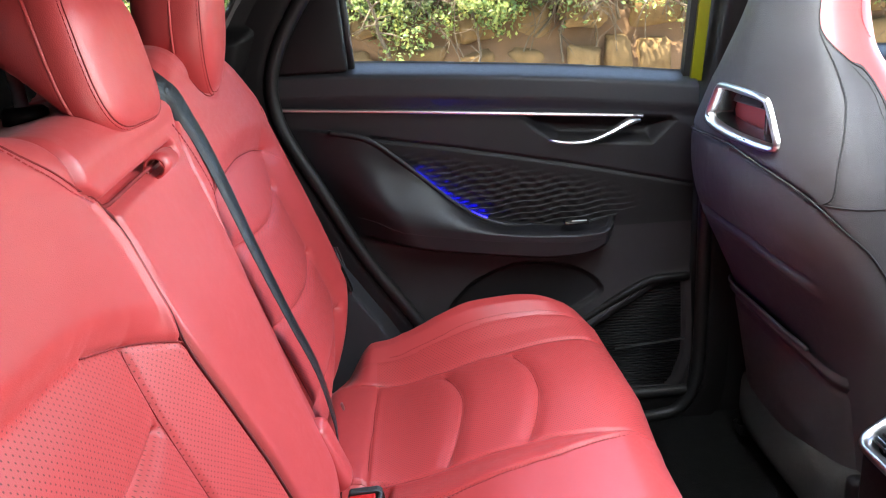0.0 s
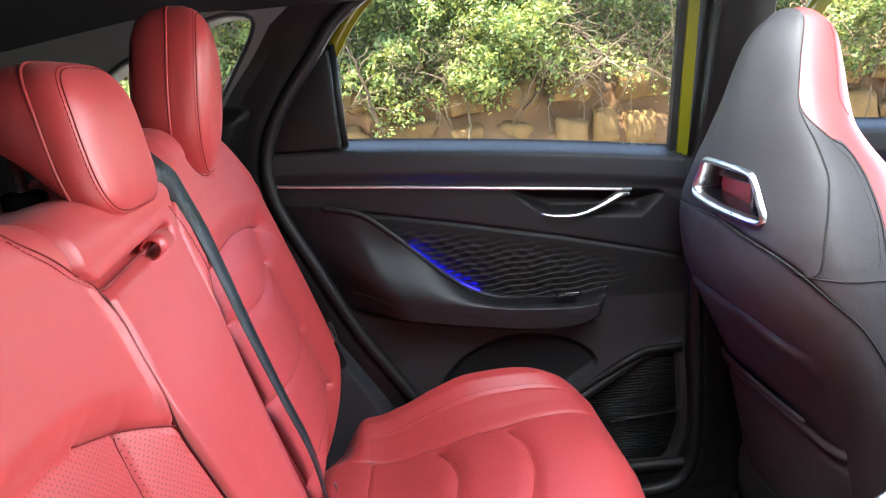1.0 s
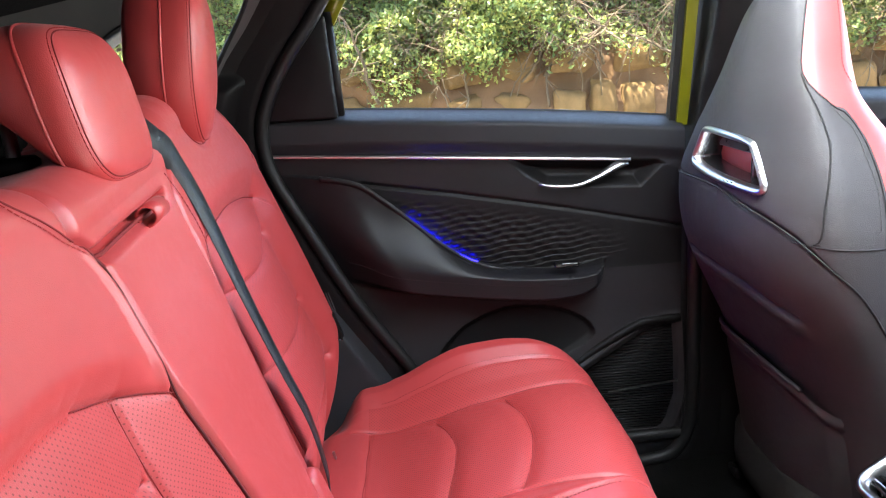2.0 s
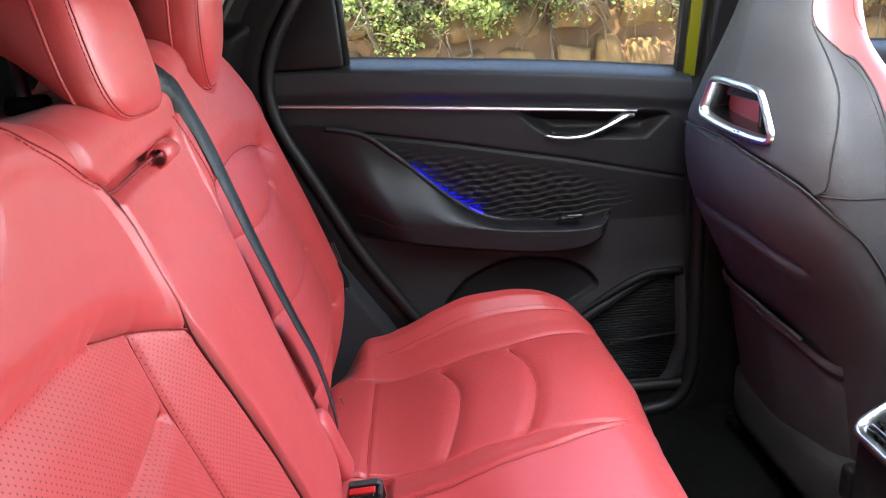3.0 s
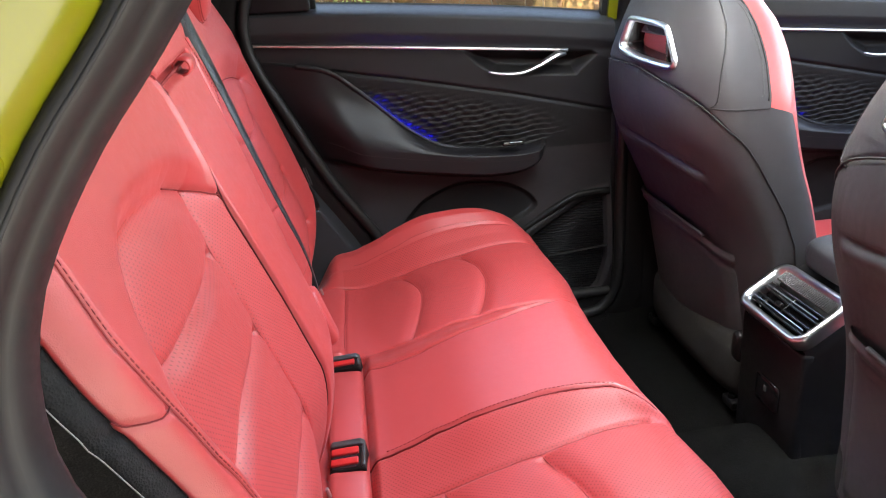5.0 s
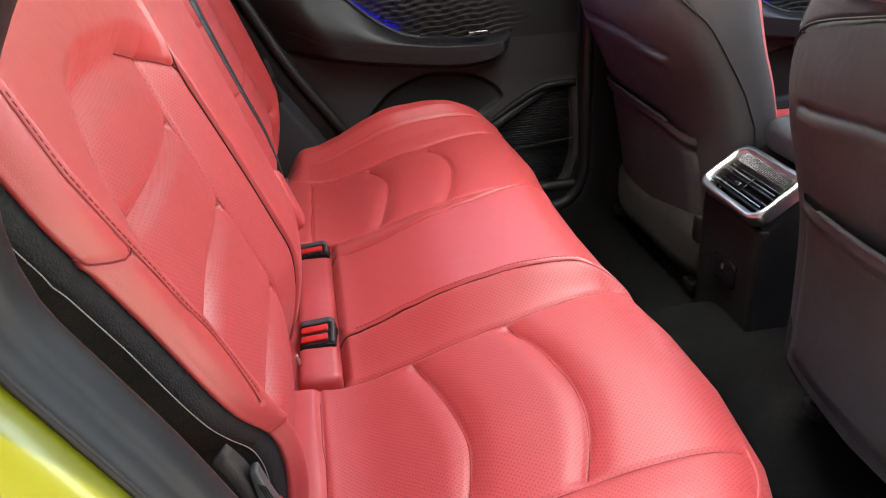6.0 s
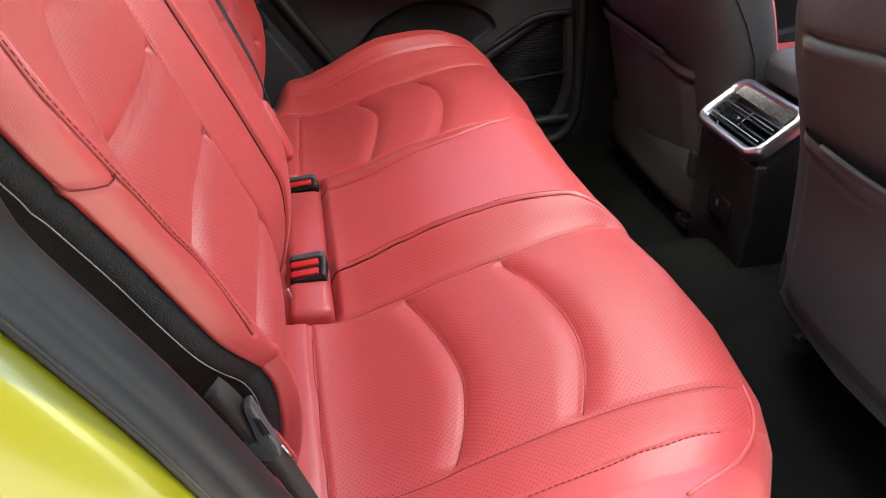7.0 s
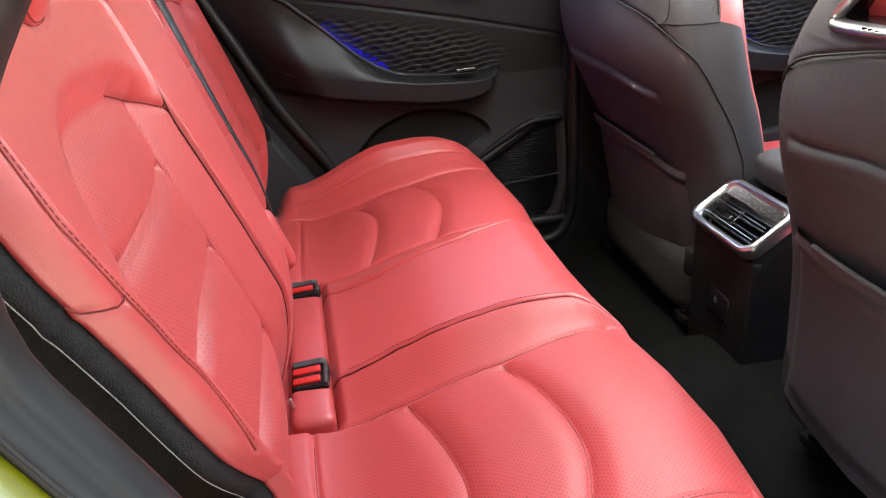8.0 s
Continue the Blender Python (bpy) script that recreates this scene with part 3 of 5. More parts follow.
ARCH_F = [(0.127, 0.93), (0.155, 0.945), (0.19, 0.957), (0.25, 0.967), (0.36, 0.969), (0.427, 0.966), (0.525, 0.952), (0.585, 0.937), (0.64, 0.895), (0.75, 0.70)]
CHEVRONS_N = [[(0.20, 0.888), (0.306, 0.892), (0.39, 0.898), (0.459, 0.901), (0.502, 0.914)], [(0.187, 0.783), (0.29, 0.797), (0.366, 0.802), (0.41, 0.796), (0.462, 0.780)], [(0.174, 0.659), (0.307, 0.684), (0.396, 0.684), (0.438, 0.672)]]
CHEVRONS_F = [[(0.20, 0.895), (0.383, 0.866), (0.465, 0.866), (0.556, 0.879)], [(0.187, 0.78), (0.363, 0.747), (0.471, 0.738), (0.573, 0.745)], [(0.174, 0.655), (0.407, 0.632), (0.493, 0.623), (0.604, 0.618)]]
HEAD_Y, HEAD_Z = 0.372, 1.15
OUTER_N, OUTER_F, SEAM_N, SEAM_F, EDGE_N, EDGE_F, CREASE = [[tuple(float(v) for v in q) for q in smooth_curve(t, 0.01)] for t in (OUTER_N, OUTER_F, SEAM_N, SEAM_F, EDGE_N, EDGE_F, CREASE)]


def table_line(tab, z0, z1, sign, n=40):
    return [(sign * float(lerp(z, tab)), z) for z in np.linspace(z0, z1, n)]


def side(Y, near_tab, far_tab, v):
    return np.where(Y < 0, lerp(v, near_tab), lerp(v, far_tab))


def back_x(Y, Z):
    """Forward face of the backrest, in its own axes."""
    a = np.abs(Y)
    arm, cre = lerp(Z, ARM), lerp(Z, CREASE)
    out, seam = side(Y, OUTER_N, OUTER_F, Z), side(Y, SEAM_N, SEAM_F, Z)
    k = np.clip((a - arm) / (cre - arm), 0, 1)
    k = np.where(a > out, 1 - sstep(0, 1, (a - out) / np.maximum(seam - out, 0.03)), k)
    arch = side(Y, ARCH_N, ARCH_F, a)
    near_arch, far_arch = [line_dist(a, Z, [tuple(q) for q in smooth_curve(t, 0.02)]) for t in (ARCH_N, ARCH_F)]
    off = np.where(Y < 0, near_arch, far_arch) * np.where(Z < arch, -1, 1)
    k = k * (1 - sstep(-0.008, np.where(Y < 0, 0.038, 0.055), off)) ** 1.2
    X = xb(Z) + RIDGE + k * (INSERT - RIDGE)
    u = np.clip((a - cre) / np.maximum(out - cre, 0.05), 0, 1)
    X += 0.011 * (1 - np.abs(2 * u - 1) ** 2.2) * (1 - sstep(-0.04, 0.01, off)) * sstep(0.52, 0.62, Z)
    # crowned centre armrest
    u = np.clip(a / arm, 0, 1)
    X += np.where(a < arm, (0.010 - 0.012 * sstep(0.90, 1.05, Z)) * (1 - u ** 4) * (1 - sstep(1.052, 1.060, Z)), 0)
    # rolled edge of the near bolster, with the armrest drawn back from it at the top
    X += np.where(Y < 0, 0.006 * np.exp(-((a - arm - 0.007) / 0.006) ** 2) * sstep(0.90, 0.97, Z) * sstep(1.09, 1.05, Z), 0)
    X -= np.where((Y < 0) & (a < arm), 0.012 * sstep(0.020, 0.002, arm - a) * sstep(0.96, 1.05, Z), 0)
    # padding drawn in at the cross seams
    for s, group in ((-1, CHEVRONS_N), (1, CHEVRONS_F)):
        for c in group:
            line = [(s * q[0], q[1]) for q in smooth_curve(c, 0.02)]
            d = line_dist(Y, Z, line)
            X -= (0.007 * np.exp(-(d / 0.011) ** 2) + 0.006 * np.exp(-(d / 0.0035) ** 2)) * sstep(0.0, 0.014, a - cre)
    # rounded lower end
    X -= 1.2 * np.clip(0.665 - Z, 0, 1) ** 1.5
    # recess round the side headrests
    d = np.hypot((a - HEAD_Y) / 0.085, (Z - HEAD_Z) / 0.075)
    X -= 0.028 * sstep(1.0, 0.90, d)
    # outer edge rolls back
    edge = side(Y, EDGE_N, EDGE_F, Z)
    r = np.clip((a - edge + 0.03) / 0.03, 0, 5)
    X -= np.where(Y < 0, 0.022, 0.014) * np.minimum(r, 1) ** 2.2
    return X


def back_lines():
    out = []
    for s, arch, seam in ((-1, ARCH_N, SEAM_N), (1, ARCH_F, SEAM_F)):
        out.append(([(s * q[0], q[1]) for q in smooth_curve(arch[:4 if s < 0 else 8], 0.015)], 0.004, 0.004))
        out.append((table_line(CREASE, 0.50, 0.955, s), 0.0039, 0.004))
        out.append((table_line(seam, 0.735 if s < 0 else 0.50, 1.06, s), 0.0039, 0.003))
        ang = np.linspace(math.pi * 1.0, math.pi * 2.0, 30)
        out.append(([(s * (HEAD_Y + 0.087 * math.cos(t)), HEAD_Z + 0.077 * math.sin(t)) for t in ang], 0.004, 0.0035))
        out.append((table_line(ARM, 0.50, 1.062 if s < 0 else 1.10, s), 0.014 if s < 0 else 0.011, 0.0042 if s < 0 else 0.003))
    out.append(([(-0.552, 0.922), (-0.561, 0.919), (-0.575, 0.925), (-0.582, 0.930), (-0.588, 0.936), (-0.592, 0.940)], 0.0026, 0.003))
    out.append(([(0.12, 0.930), (0.19, 0.925)], 0.004, 0.003))
    out.append(([(0.175, 1.12), (0.182, 0.91), (0.19, 0.66)], 0.003, 0.003))
    out.append(([(-0.128, 1.060), (-0.05, 1.060), (0.02, 1.059), (0.10, 1.058)], 0.026, 0.0065))
    return out


TOP_N = [(0, 1.125), (0.25, 1.125), (0.37, 1.145), (0.43, 1.15), (0.70, 1.15), (0.80, 1.14), (0.90, 1.125), (1.0, 1.10)]
TOP_F = [(0, 1.125), (0.25, 1.125), (0.37, 1.145), (0.43, 1.15), (0.70, 1.15), (0.80, 1.135), (0.88, 1.10), (0.95, 1.05), (1.0, 0.99)]


def build_backrest():
    us = np.concatenate([np.linspace(-1, -0.8, 90)[:-1], np.linspace(-0.8, 0.8, 380), np.linspace(0.8, 1, 80)[1:]])
    vs = np.linspace(0, 1, 230)
    U, V = np.meshgrid(us, vs, indexing="ij")
    top = side(U, TOP_N, TOP_F, np.abs(U)) - 0.04
    Z = 0.47 + V * (top - 0.47)
    Y = np.where(U < 0, U * lerp(Z, EDGE_N), U * lerp(Z, EDGE_F))
    X = back_x(Y, Z)
    for line, depth, width in back_lines():
        X -= depth * np.exp(-(line_dist(Y, Z, line) / width) ** 2)
    # roll over the top
    th = np.linspace(0.15, math.pi * 0.62, 14)
    Xr = X[:, -1:] - 0.05 * (1 - np.cos(th))[None, :]
    Zr = Z[:, -1:] + 0.045 * np.sin(th)[None, :]
    X = np.concatenate([X, Xr, Xr[:, -1:] - 0.10], 1)
    Z = np.concatenate([Z, Zr, Zr[:, -1:] - 0.02], 1)
    Y = np.concatenate([Y, np.repeat(Y[:, -1:], 15, 1)], 1)
    # outer faces: leather lip, then fabric going back
    for end, s in ((0, -1), (-1, 1)):
        x, y, z = X[end], Y[end], Z[end]
        steps = ((0.002, 0.002), (0.005, 0.003), (0.008, 0.0), (0.010, 0.008), (0.016, 0.014), (0.022, 0.018), (0.027, 0.014)) + (((0.06, 0.013), (0.15, 0.010)) if s < 0 else ((0.06, 0.004), (0.15, 0.0)))
        rows = [(x - b, y + s * o, z) for b, o in steps]
        if s < 0:
            rows = rows[::-1]
        ax = [np.array([r[k] for r in rows]) for k in range(3)]
        X, Y, Z = [np.concatenate([e, q] if s < 0 else [q, e], 0) for q, e in zip((X, Y, Z), ax)]
    P = np.stack(seat_axes(X, Y, Z), -1)
    UV = np.stack([Y, Z], -1)
    y, z = (Y[:-1, :-1] + Y[1:, 1:]) / 2, (Z[:-1, :-1] + Z[1:, 1:]) / 2
    a = np.abs(y)
    reg = np.zeros(y.shape, int)
    arm, cre = lerp(z, ARM), lerp(z, CREASE)
    out, seam = side(y, OUTER_N, OUTER_F, z), side(y, SEAM_N, SEAM_F, z)
    below = z < side(y, ARCH_N, ARCH_F, a)
    ins = below & (a > cre) & (a < np.where(y < 0, out + 0.01, out))
    band = below & (a > arm) & (a <= cre)
    outer_band = below & (y > 0) & (a >= out) & (a < seam)
    reg[ins] = np.where(y[ins] < 0, 1, 2)
    reg[band] = np.where(y[band] < 0, 3, 4)
    reg[outer_band] = 8
    reg[(a < arm) & (z < 1.061)] = 5
    reg[:6] = 6
    reg[-6:] = 7
    names = [("backrest", m_red, "smooth red leather backrest bolsters"), ("insert_panel", m_perf, "perforated red leather insert"), ("insert_panel", m_perf, "perforated red leather insert"),
             ("insert_band", m_perf, "perforated red leather band"), ("insert_band", m_perf, "perforated red leather band"), ("centre_armrest", m_red, "folded red leather centre armrest"),
             ("side_cover", m_fabric, "black fabric seat side"), ("side_cover", m_fabric, "black fabric seat side"), ("insert_band", m_red, "smooth red leather band")]
    grid_parts(P, UV, reg, names, BENCH)
    # dark seam lines sunk in the grooves; armrest gaps thicker, for their shade
    for line, depth, width in back_lines():
        pts = [back_point(q[0], q[1], max(-depth * 0.6, -0.0045)) for q in smooth_curve(line, 0.012)]
        part("seam", tube_bm(pts, 0.0007 if depth < 0.008 else 0.0021, 6), m_softseam if depth == 0.0039 else m_seamred, BENCH, "", True)
    for s, group in ((-1, CHEVRONS_N), (1, CHEVRONS_F)):
        for c in group:
            pts = [back_point(s * q[0], q[1], 0.0002) for q in smooth_curve(c, 0.012)]
            part("seam", tube_bm(pts, 0.0006, 5), m_softseam, BENCH, "", True)
    # deep red tube standing in for the shade in the gap beside the armrest
    pts = [back_point(-float(lerp(z, ARM)) - 0.0035, z, -0.0012) for z in np.linspace(0.60, 1.07, 60)]
    part("seam", tube_bm(pts, 0.0011, 6), m_gapshade, BENCH, "", True)
    pts = [(p[0], p[1] - 0.0005, p[2]) for p in P[3, 12:210:4]]
    part("stitching", stitches_bm(pts, 0.0052, 0.0046, 0.0005), m_palethread, BENCH, "pale thread along the fabric side")


def back_point(ys, zs, lift=0.0):
    """A point on the backrest, carried over its rolled top."""
    u = abs(ys) / float(lerp(zs, EDGE_N if ys < 0 else EDGE_F))
    top = float(lerp(u, TOP_N if ys < 0 else TOP_F)) - 0.04
    x = float(back_x(np.array([ys]), np.array([min(zs, top)]))[0])
    rise = min(max(zs - top, 0.0) / 0.045, 1.0)
    return seat_axes(x - 0.05 * (1 - math.sqrt(1 - rise * rise)) + lift, ys, zs + lift * rise)


# cushion: profile from the back joint over the front lip, as (length, x, z)
PROFILE = smooth_curve([(0.015, 0.47), (0.045, 0.492), (0.075, 0.499), (0.105, 0.499), (0.138, 0.492), (0.18, 0.494), (0.245, 0.513), (0.31, 0.535), (0.375, 0.552), (0.44, 0.566), (0.50, 0.571), (0.54, 0.563), (0.568, 0.54), (0.580, 0.50), (0.575, 0.44), (0.545, 0.38), (0.50, 0.34)], 0.0028)
C_SEAMS = [[(0.245, 0.228), (0.268, 0.32), (0.281, 0.42), (0.266, 0.50), (0.247, 0.545)], [(0.372, 0.222), (0.395, 0.30), (0.407, 0.39), (0.402, 0.47), (0.378, 0.543)]]
C_INNER = [(0.08, 0.23), (0.15, 0.226), (0.37, 0.222), (0.48, 0.210), (0.54, 0.205), (0.6, 0.205)]
C_MID = [(0.08, 0.135), (0.15, 0.135), (0.25, 0.125), (0.40, 0.132), (0.50, 0.15), (0.56, 0.185), (0.6, 0.19)]
C_OUT = [(0.08, 0.545), (0.25, 0.545), (0.38, 0.541), (0.54, 0.541), (0.6, 0.54)]
C_STITCH = [(0.08, 0.60), (0.25, 0.605), (0.38, 0.607), (0.54, 0.60), (0.6, 0.59)]


def cushion_lift(X, Y):
    a = np.abs(Y)
    mid, inn = lerp(X, C_MID), lerp(X, C_INNER)
    Zl = 0.027 * (1 - sstep(0, 1, (a - mid) / (inn - mid))) * sstep(0.60, 0.50, X)
    fade = sstep(0.62, 0.46, X) * sstep(0.04, 0.30, X)
    near = lerp(a, [(0.54, 0.0), (0.58, 0.004), (0.61, 0.005), (0.64, -0.001), (0.665, -0.016), (0.685, -0.042), (0.70, -0.085), (0.72, -0.19)])
    Zl += np.where(Y < 0, near, 0)
    far = lerp(a, [(0.54, 0.0), (0.575, 0.018), (0.605, 0.037), (0.632, 0.060), (0.652, 0.066), (0.672, 0.054), (0.688, 0.015), (0.70, -0.04), (0.71, -0.13), (0.72, -0.2)])
    along = lerp(X, [(0.06, 0.2), (0.09, 0.62), (0.127, 1.0), (0.175, 1.30), (0.25, 1.34), (0.352, 1.16), (0.433, 0.96), (0.48, 0.82), (0.526, 0.62), (0.56, 0.42), (0.60, 0.2)])
    Zl += np.where(Y < 0, 0, far * np.where(far > 0, along, 1))
    ins = (a > inn) & (a < 0.545)
    pad = np.sin(np.clip((a - inn) / (0.545 - inn), 0, 1) * math.pi) * 0.007 * fade
    Zl += np.where(ins, pad, 0)
    Zl -= 0.05 * sstep(0.11, 0.04, X) * sstep(0.54, 0.62, Y)
    Zl -= 0.040 * sstep(0.165, 0.140, X) * sstep(0.235, 0.205, a)
    for s in (-1, 1):
        for c in C_SEAMS:
            d = line_dist(X, Y, [(q[0], s * q[1]) for q in smooth_curve(c, 0.02)])
            Zl -= (0.007 * np.exp(-(d / 0.016) ** 2) + 0.004 * np.exp(-(d / 0.0035) ** 2)) * sstep(-0.002, 0.018, lerp(X, C_OUT) - a) * sstep(-0.002, 0.018, a - inn)
    return Zl


def cushion_lines():
    out = []
    for s in (-1, 1):
        out.append(([(x, s * float(lerp(x, C_INNER))) for x in np.linspace(0.09, 0.53, 40)], 0.0039, 0.004))
        out.append(([(x, s * float(lerp(x, C_MID))) for x in np.linspace(0.09, 0.552, 40)], 0.0065, 0.0034))
        out.append(([(x, s * float(lerp(x, C_OUT))) for x in np.linspace(0.09, 0.552, 30)], 0.0028, 0.0035))
        out.append(([(x, s * float(lerp(x, C_STITCH))) for x in np.linspace(0.09, 0.56, 30)], 0.0012, 0.003))
        out.append(([(0.117, s * 0.225), (0.118, s * 0.32), (0.121, s * 0.43), (0.124, s * 0.54)], 0.005, 0.004))
    return out


def build_cushion():
    ys = np.linspace(-0.715, 0.715, 560)
    s = np.arange(len(PROFILE))
    S, Y = np.meshgrid(s, ys, indexing="ij")
    X0, Z0 = PROFILE[S, 0], PROFILE[S, 1]
    a = np.abs(Y)
    front = lerp(a, [(0, -0.008), (0.12, -0.004), (0.30, 0.016), (0.42, 0.018), (0.54, 0.004), (0.60, -0.02), (0.64, -0.045), (0.68, -0.09), (0.72, -0.14)])
    front = np.where(Y > 0, lerp(a, [(0, -0.008), (0.15, -0.006), (0.35, 0.012), (0.54, 0.008), (0.60, 0.0), (0.64, -0.018), (0.68, -0.06), (0.72, -0.12)]), front)
    X = X0 + front * sstep(0.15, 0.56, X0)
    lift = cushion_lift(X0, Y)
    for line, depth, width in cushion_lines():
        lift -= depth * np.exp(-(line_dist(X0, Y, line) / width) ** 2) * (Z0 > 0.44)
    low = np.clip((Z0 - 0.34) / 0.2, 0, 1)
    Z = Z0 + np.maximum(lift, -0.19) * low
    P = np.stack([X, Y, Z], -1)
    UV = np.stack([X0, Y], -1)
    C = (P[:-1, :-1] + P[1:, 1:]) / 2
    x0 = (X0[:-1, :-1] + X0[1:, 1:]) / 2
    z0 = (Z0[:-1, :-1] + Z0[1:, 1:]) / 2
    y = C[..., 1]
    a = np.abs(y)
    reg = np.zeros(y.shape, int)
    topside = z0 > 0.535
    topside |= x0 < 0.5
    inn, mid, out = lerp(x0, C_INNER), lerp(x0, C_MID), lerp(x0, C_OUT)
    ins = topside & (a > inn) & (a < out)
    reg[ins] = np.where(y[ins] < 0, 1, 2)
    st = topside & (a >= out) & (a < lerp(x0, C_STITCH))
    reg[st] = np.where(y[st] < 0, 1, 2)
    bd = topside & (a > mid) & (a <= inn)
    reg[bd] = np.where(y[bd] < 0, 3, 4)
    reg[(x0 < 0.120) & (z0 < 0.52)] = 0
    grid_parts(P, UV, reg, [("cushion", m_red, "smooth red leather cushion"), ("seat_insert", m_perf, "perforated red leather seat insert"), ("seat_insert", m_perf, "perforated red leather seat insert"),
                            ("seat_band", m_perf, "perforated red leather band"), ("seat_band", m_perf, "perforated red leather band")], BENCH)

    def top_pt(x, y):
        i = int(np.argmin(np.abs(PROFILE[:, 0] - x) + (PROFILE[:, 1] < 0.45) * 9))
        j = int(np.argmin(np.abs(ys - y)))
        return P[i, j]
    for line, depth, width in cushion_lines():
        if depth == 0.0012:
            continue
        pts = [top_pt(*q) + np.array((0, 0, 0.0030 if depth == 0.0065 and q[1] < 0 else 0.0002)) for q in smooth_curve(line, 0.012)]
        part("seam", tube_bm(smooth_curve(pts[::3], 0.008), 0.0016 if depth == 0.0065 else 0.0006, 5), m_softseam if depth == 0.0039 else m_seamred, BENCH, "", True)
    for s in (-1, 1):
        for c in C_SEAMS:
            pts = [top_pt(q[0], s * q[1]) + np.array((0, 0, 0.0004)) for q in smooth_curve(c, 0.012)]
            part("seam", tube_bm(smooth_curve(pts[::3], 0.008), 0.0006, 5), m_seamred, BENCH, "", True)
    for s in (-1, 1):
        for tab, dy, x0_, x1_ in ((C_STITCH, 0.006, 0.14, 0.54), (C_MID, -0.008, 0.17, 0.53)):
            pts = [top_pt(x, s * (float(lerp(x, tab)) + dy)) + np.array((0, 0, 0.0006)) for x in np.linspace(x0_, x1_, 70)]
            pts = smooth_curve(pts[::5], 0.004)
            part("stitching", stitches_bm(pts, 0.0064, 0.0040, 0.0006), m_seamred, BENCH, "red thread seam")


def build_bench_details():
    # piping round the near front corner of the cushion
    pts = smooth_curve([(0.561, -0.492, 0.5535), (0.5545, -0.545, 0.5555), (0.536, -0.591, 0.5625), (0.507, -0.626, 0.5655), (0.477, -0.644, 0.5662), (0.451, -0.653, 0.5640), (0.436, -0.658, 0.5612)], 0.006)
    part("piping", tube_bm(pts, 0.0022, 8), m_red, BENCH, "red leather piping", True)
    for yy, zz, xx in ((-0.318, 0.603, 0.104), (0.268, 0.610, 0.088)):
        part("anchor_tag", box_bm((0.004, 0.006, 0.013), (xx, yy, zz), 0.0012, Euler((0, radians(-15), 0)).to_matrix()), m_chrome, BENCH, "small silver child seat anchor tag")
    for s, tab, z0 in ((-1, SEAM_N, 0.74), (1, SEAM_F, 0.70)):
        pts = [back_point(s * (float(lerp(z, tab)) - 0.003), z, -0.0016) for z in np.linspace(z0, 1.05, 60)]
        part("stitching", stitches_bm(pts, 0.0062, 0.0042, 0.0006), m_seamred, BENCH, "red thread seam")
    # shoulder seam running from the armrest's corner over the top
    way = smooth_curve([(-0.232, 1.146), (-0.225, 1.140), (-0.216, 1.129), (-0.192, 1.111), (-0.167, 1.091), (-0.146, 1.074), (-0.137, 1.055)], 0.004)
    part("seam", tube_bm([back_point(q[0], q[1], 0.0004) for q in way], 0.0009, 6), m_seamred, BENCH, "", True)
    part("stitching", stitches_bm([back_point(q[0] - 0.004, q[1] - 0.0045, 0.0008) for q in way[:-6]], 0.0062, 0.0042, 0.0006), m_redthread, BENCH, "red thread seam")
    # black folding latch and strap at the far side of the backrest
    part("latch", box_bm((0.022, 0.016, 0.055), (0.066, 0.632, 0.690), 0.004, Euler((0, radians(-18), 0)).to_matrix()), m_plastic, BENCH, "black folding latch")
    for k in range(2):
        part("latch_wire", tube_bm([(0.057 + 0.005 * k, 0.628, 0.762), (0.068 + 0.005 * k, 0.628, 0.722)], 0.0013, 6), m_grip, BENCH, "grey wire")
    part("latch_loop", tube_bm([(0.073, 0.626, 0.690), (0.080, 0.626, 0.672), (0.080, 0.626, 0.662), (0.074, 0.626, 0.668)], 0.0014, 6), m_darkchrome, BENCH, "steel loop")
    # pull tab of the armrest, curled over its slot
    x, y, z = back_point(0.035, 1.052, 0.005)
    pts = [(x - 0.004 + 0.0105 * math.cos(t), y, z + 0.006 + 0.0105 * math.sin(t)) for t in np.linspace(radians(215), radians(-95), 26)]
    part("pull_tab", ribbon_bm([(x - 0.020, y, z - 0.012)] + pts, (0, 1, 0.06), 0.044, 0.0026), m_red, BENCH, "rolled red leather pull tab", True)
    pts = [back_point(q[0], q[1], 0.0008) for q in smooth_curve([(0.128, 1.085), (0.150, 1.04), (0.158, 0.98), (0.154, 0.94)], 0.006)]
    part("stitching", stitches_bm(pts, 0.0062, 0.0042, 0.0007), m_seamred, BENCH, "red thread seam")
    part("seat_base", box_bm((0.42, 1.30, 0.20), (0.26, 0.0, 0.345), 0.02), m_plastic, BENCH)
    part("back_shell", box_bm((0.03, 1.24, 0.60), (-0.10, 0.0, 0.66), 0.01, Euler((0, radians(-19), 0)).to_matrix()), m_plastic, BENCH)
    # flap between backrest and cushion with the buckle sockets
    part("rear_flap", box_bm((0.06, 0.42, 0.045), (0.120, -0.01, 0.482), 0.012, seg=3), m_red, BENCH, "", True)
    x, y, z = seat_axes(xb(0.645), 0.098, 0.645)
    part("armrest_foot", box_bm((0.03, 0.045, 0.10), (x - 0.002, y, z), 0.012, Euler((0, radians(-19), 0)).to_matrix(), seg=3), m_red, BENCH, "", True)


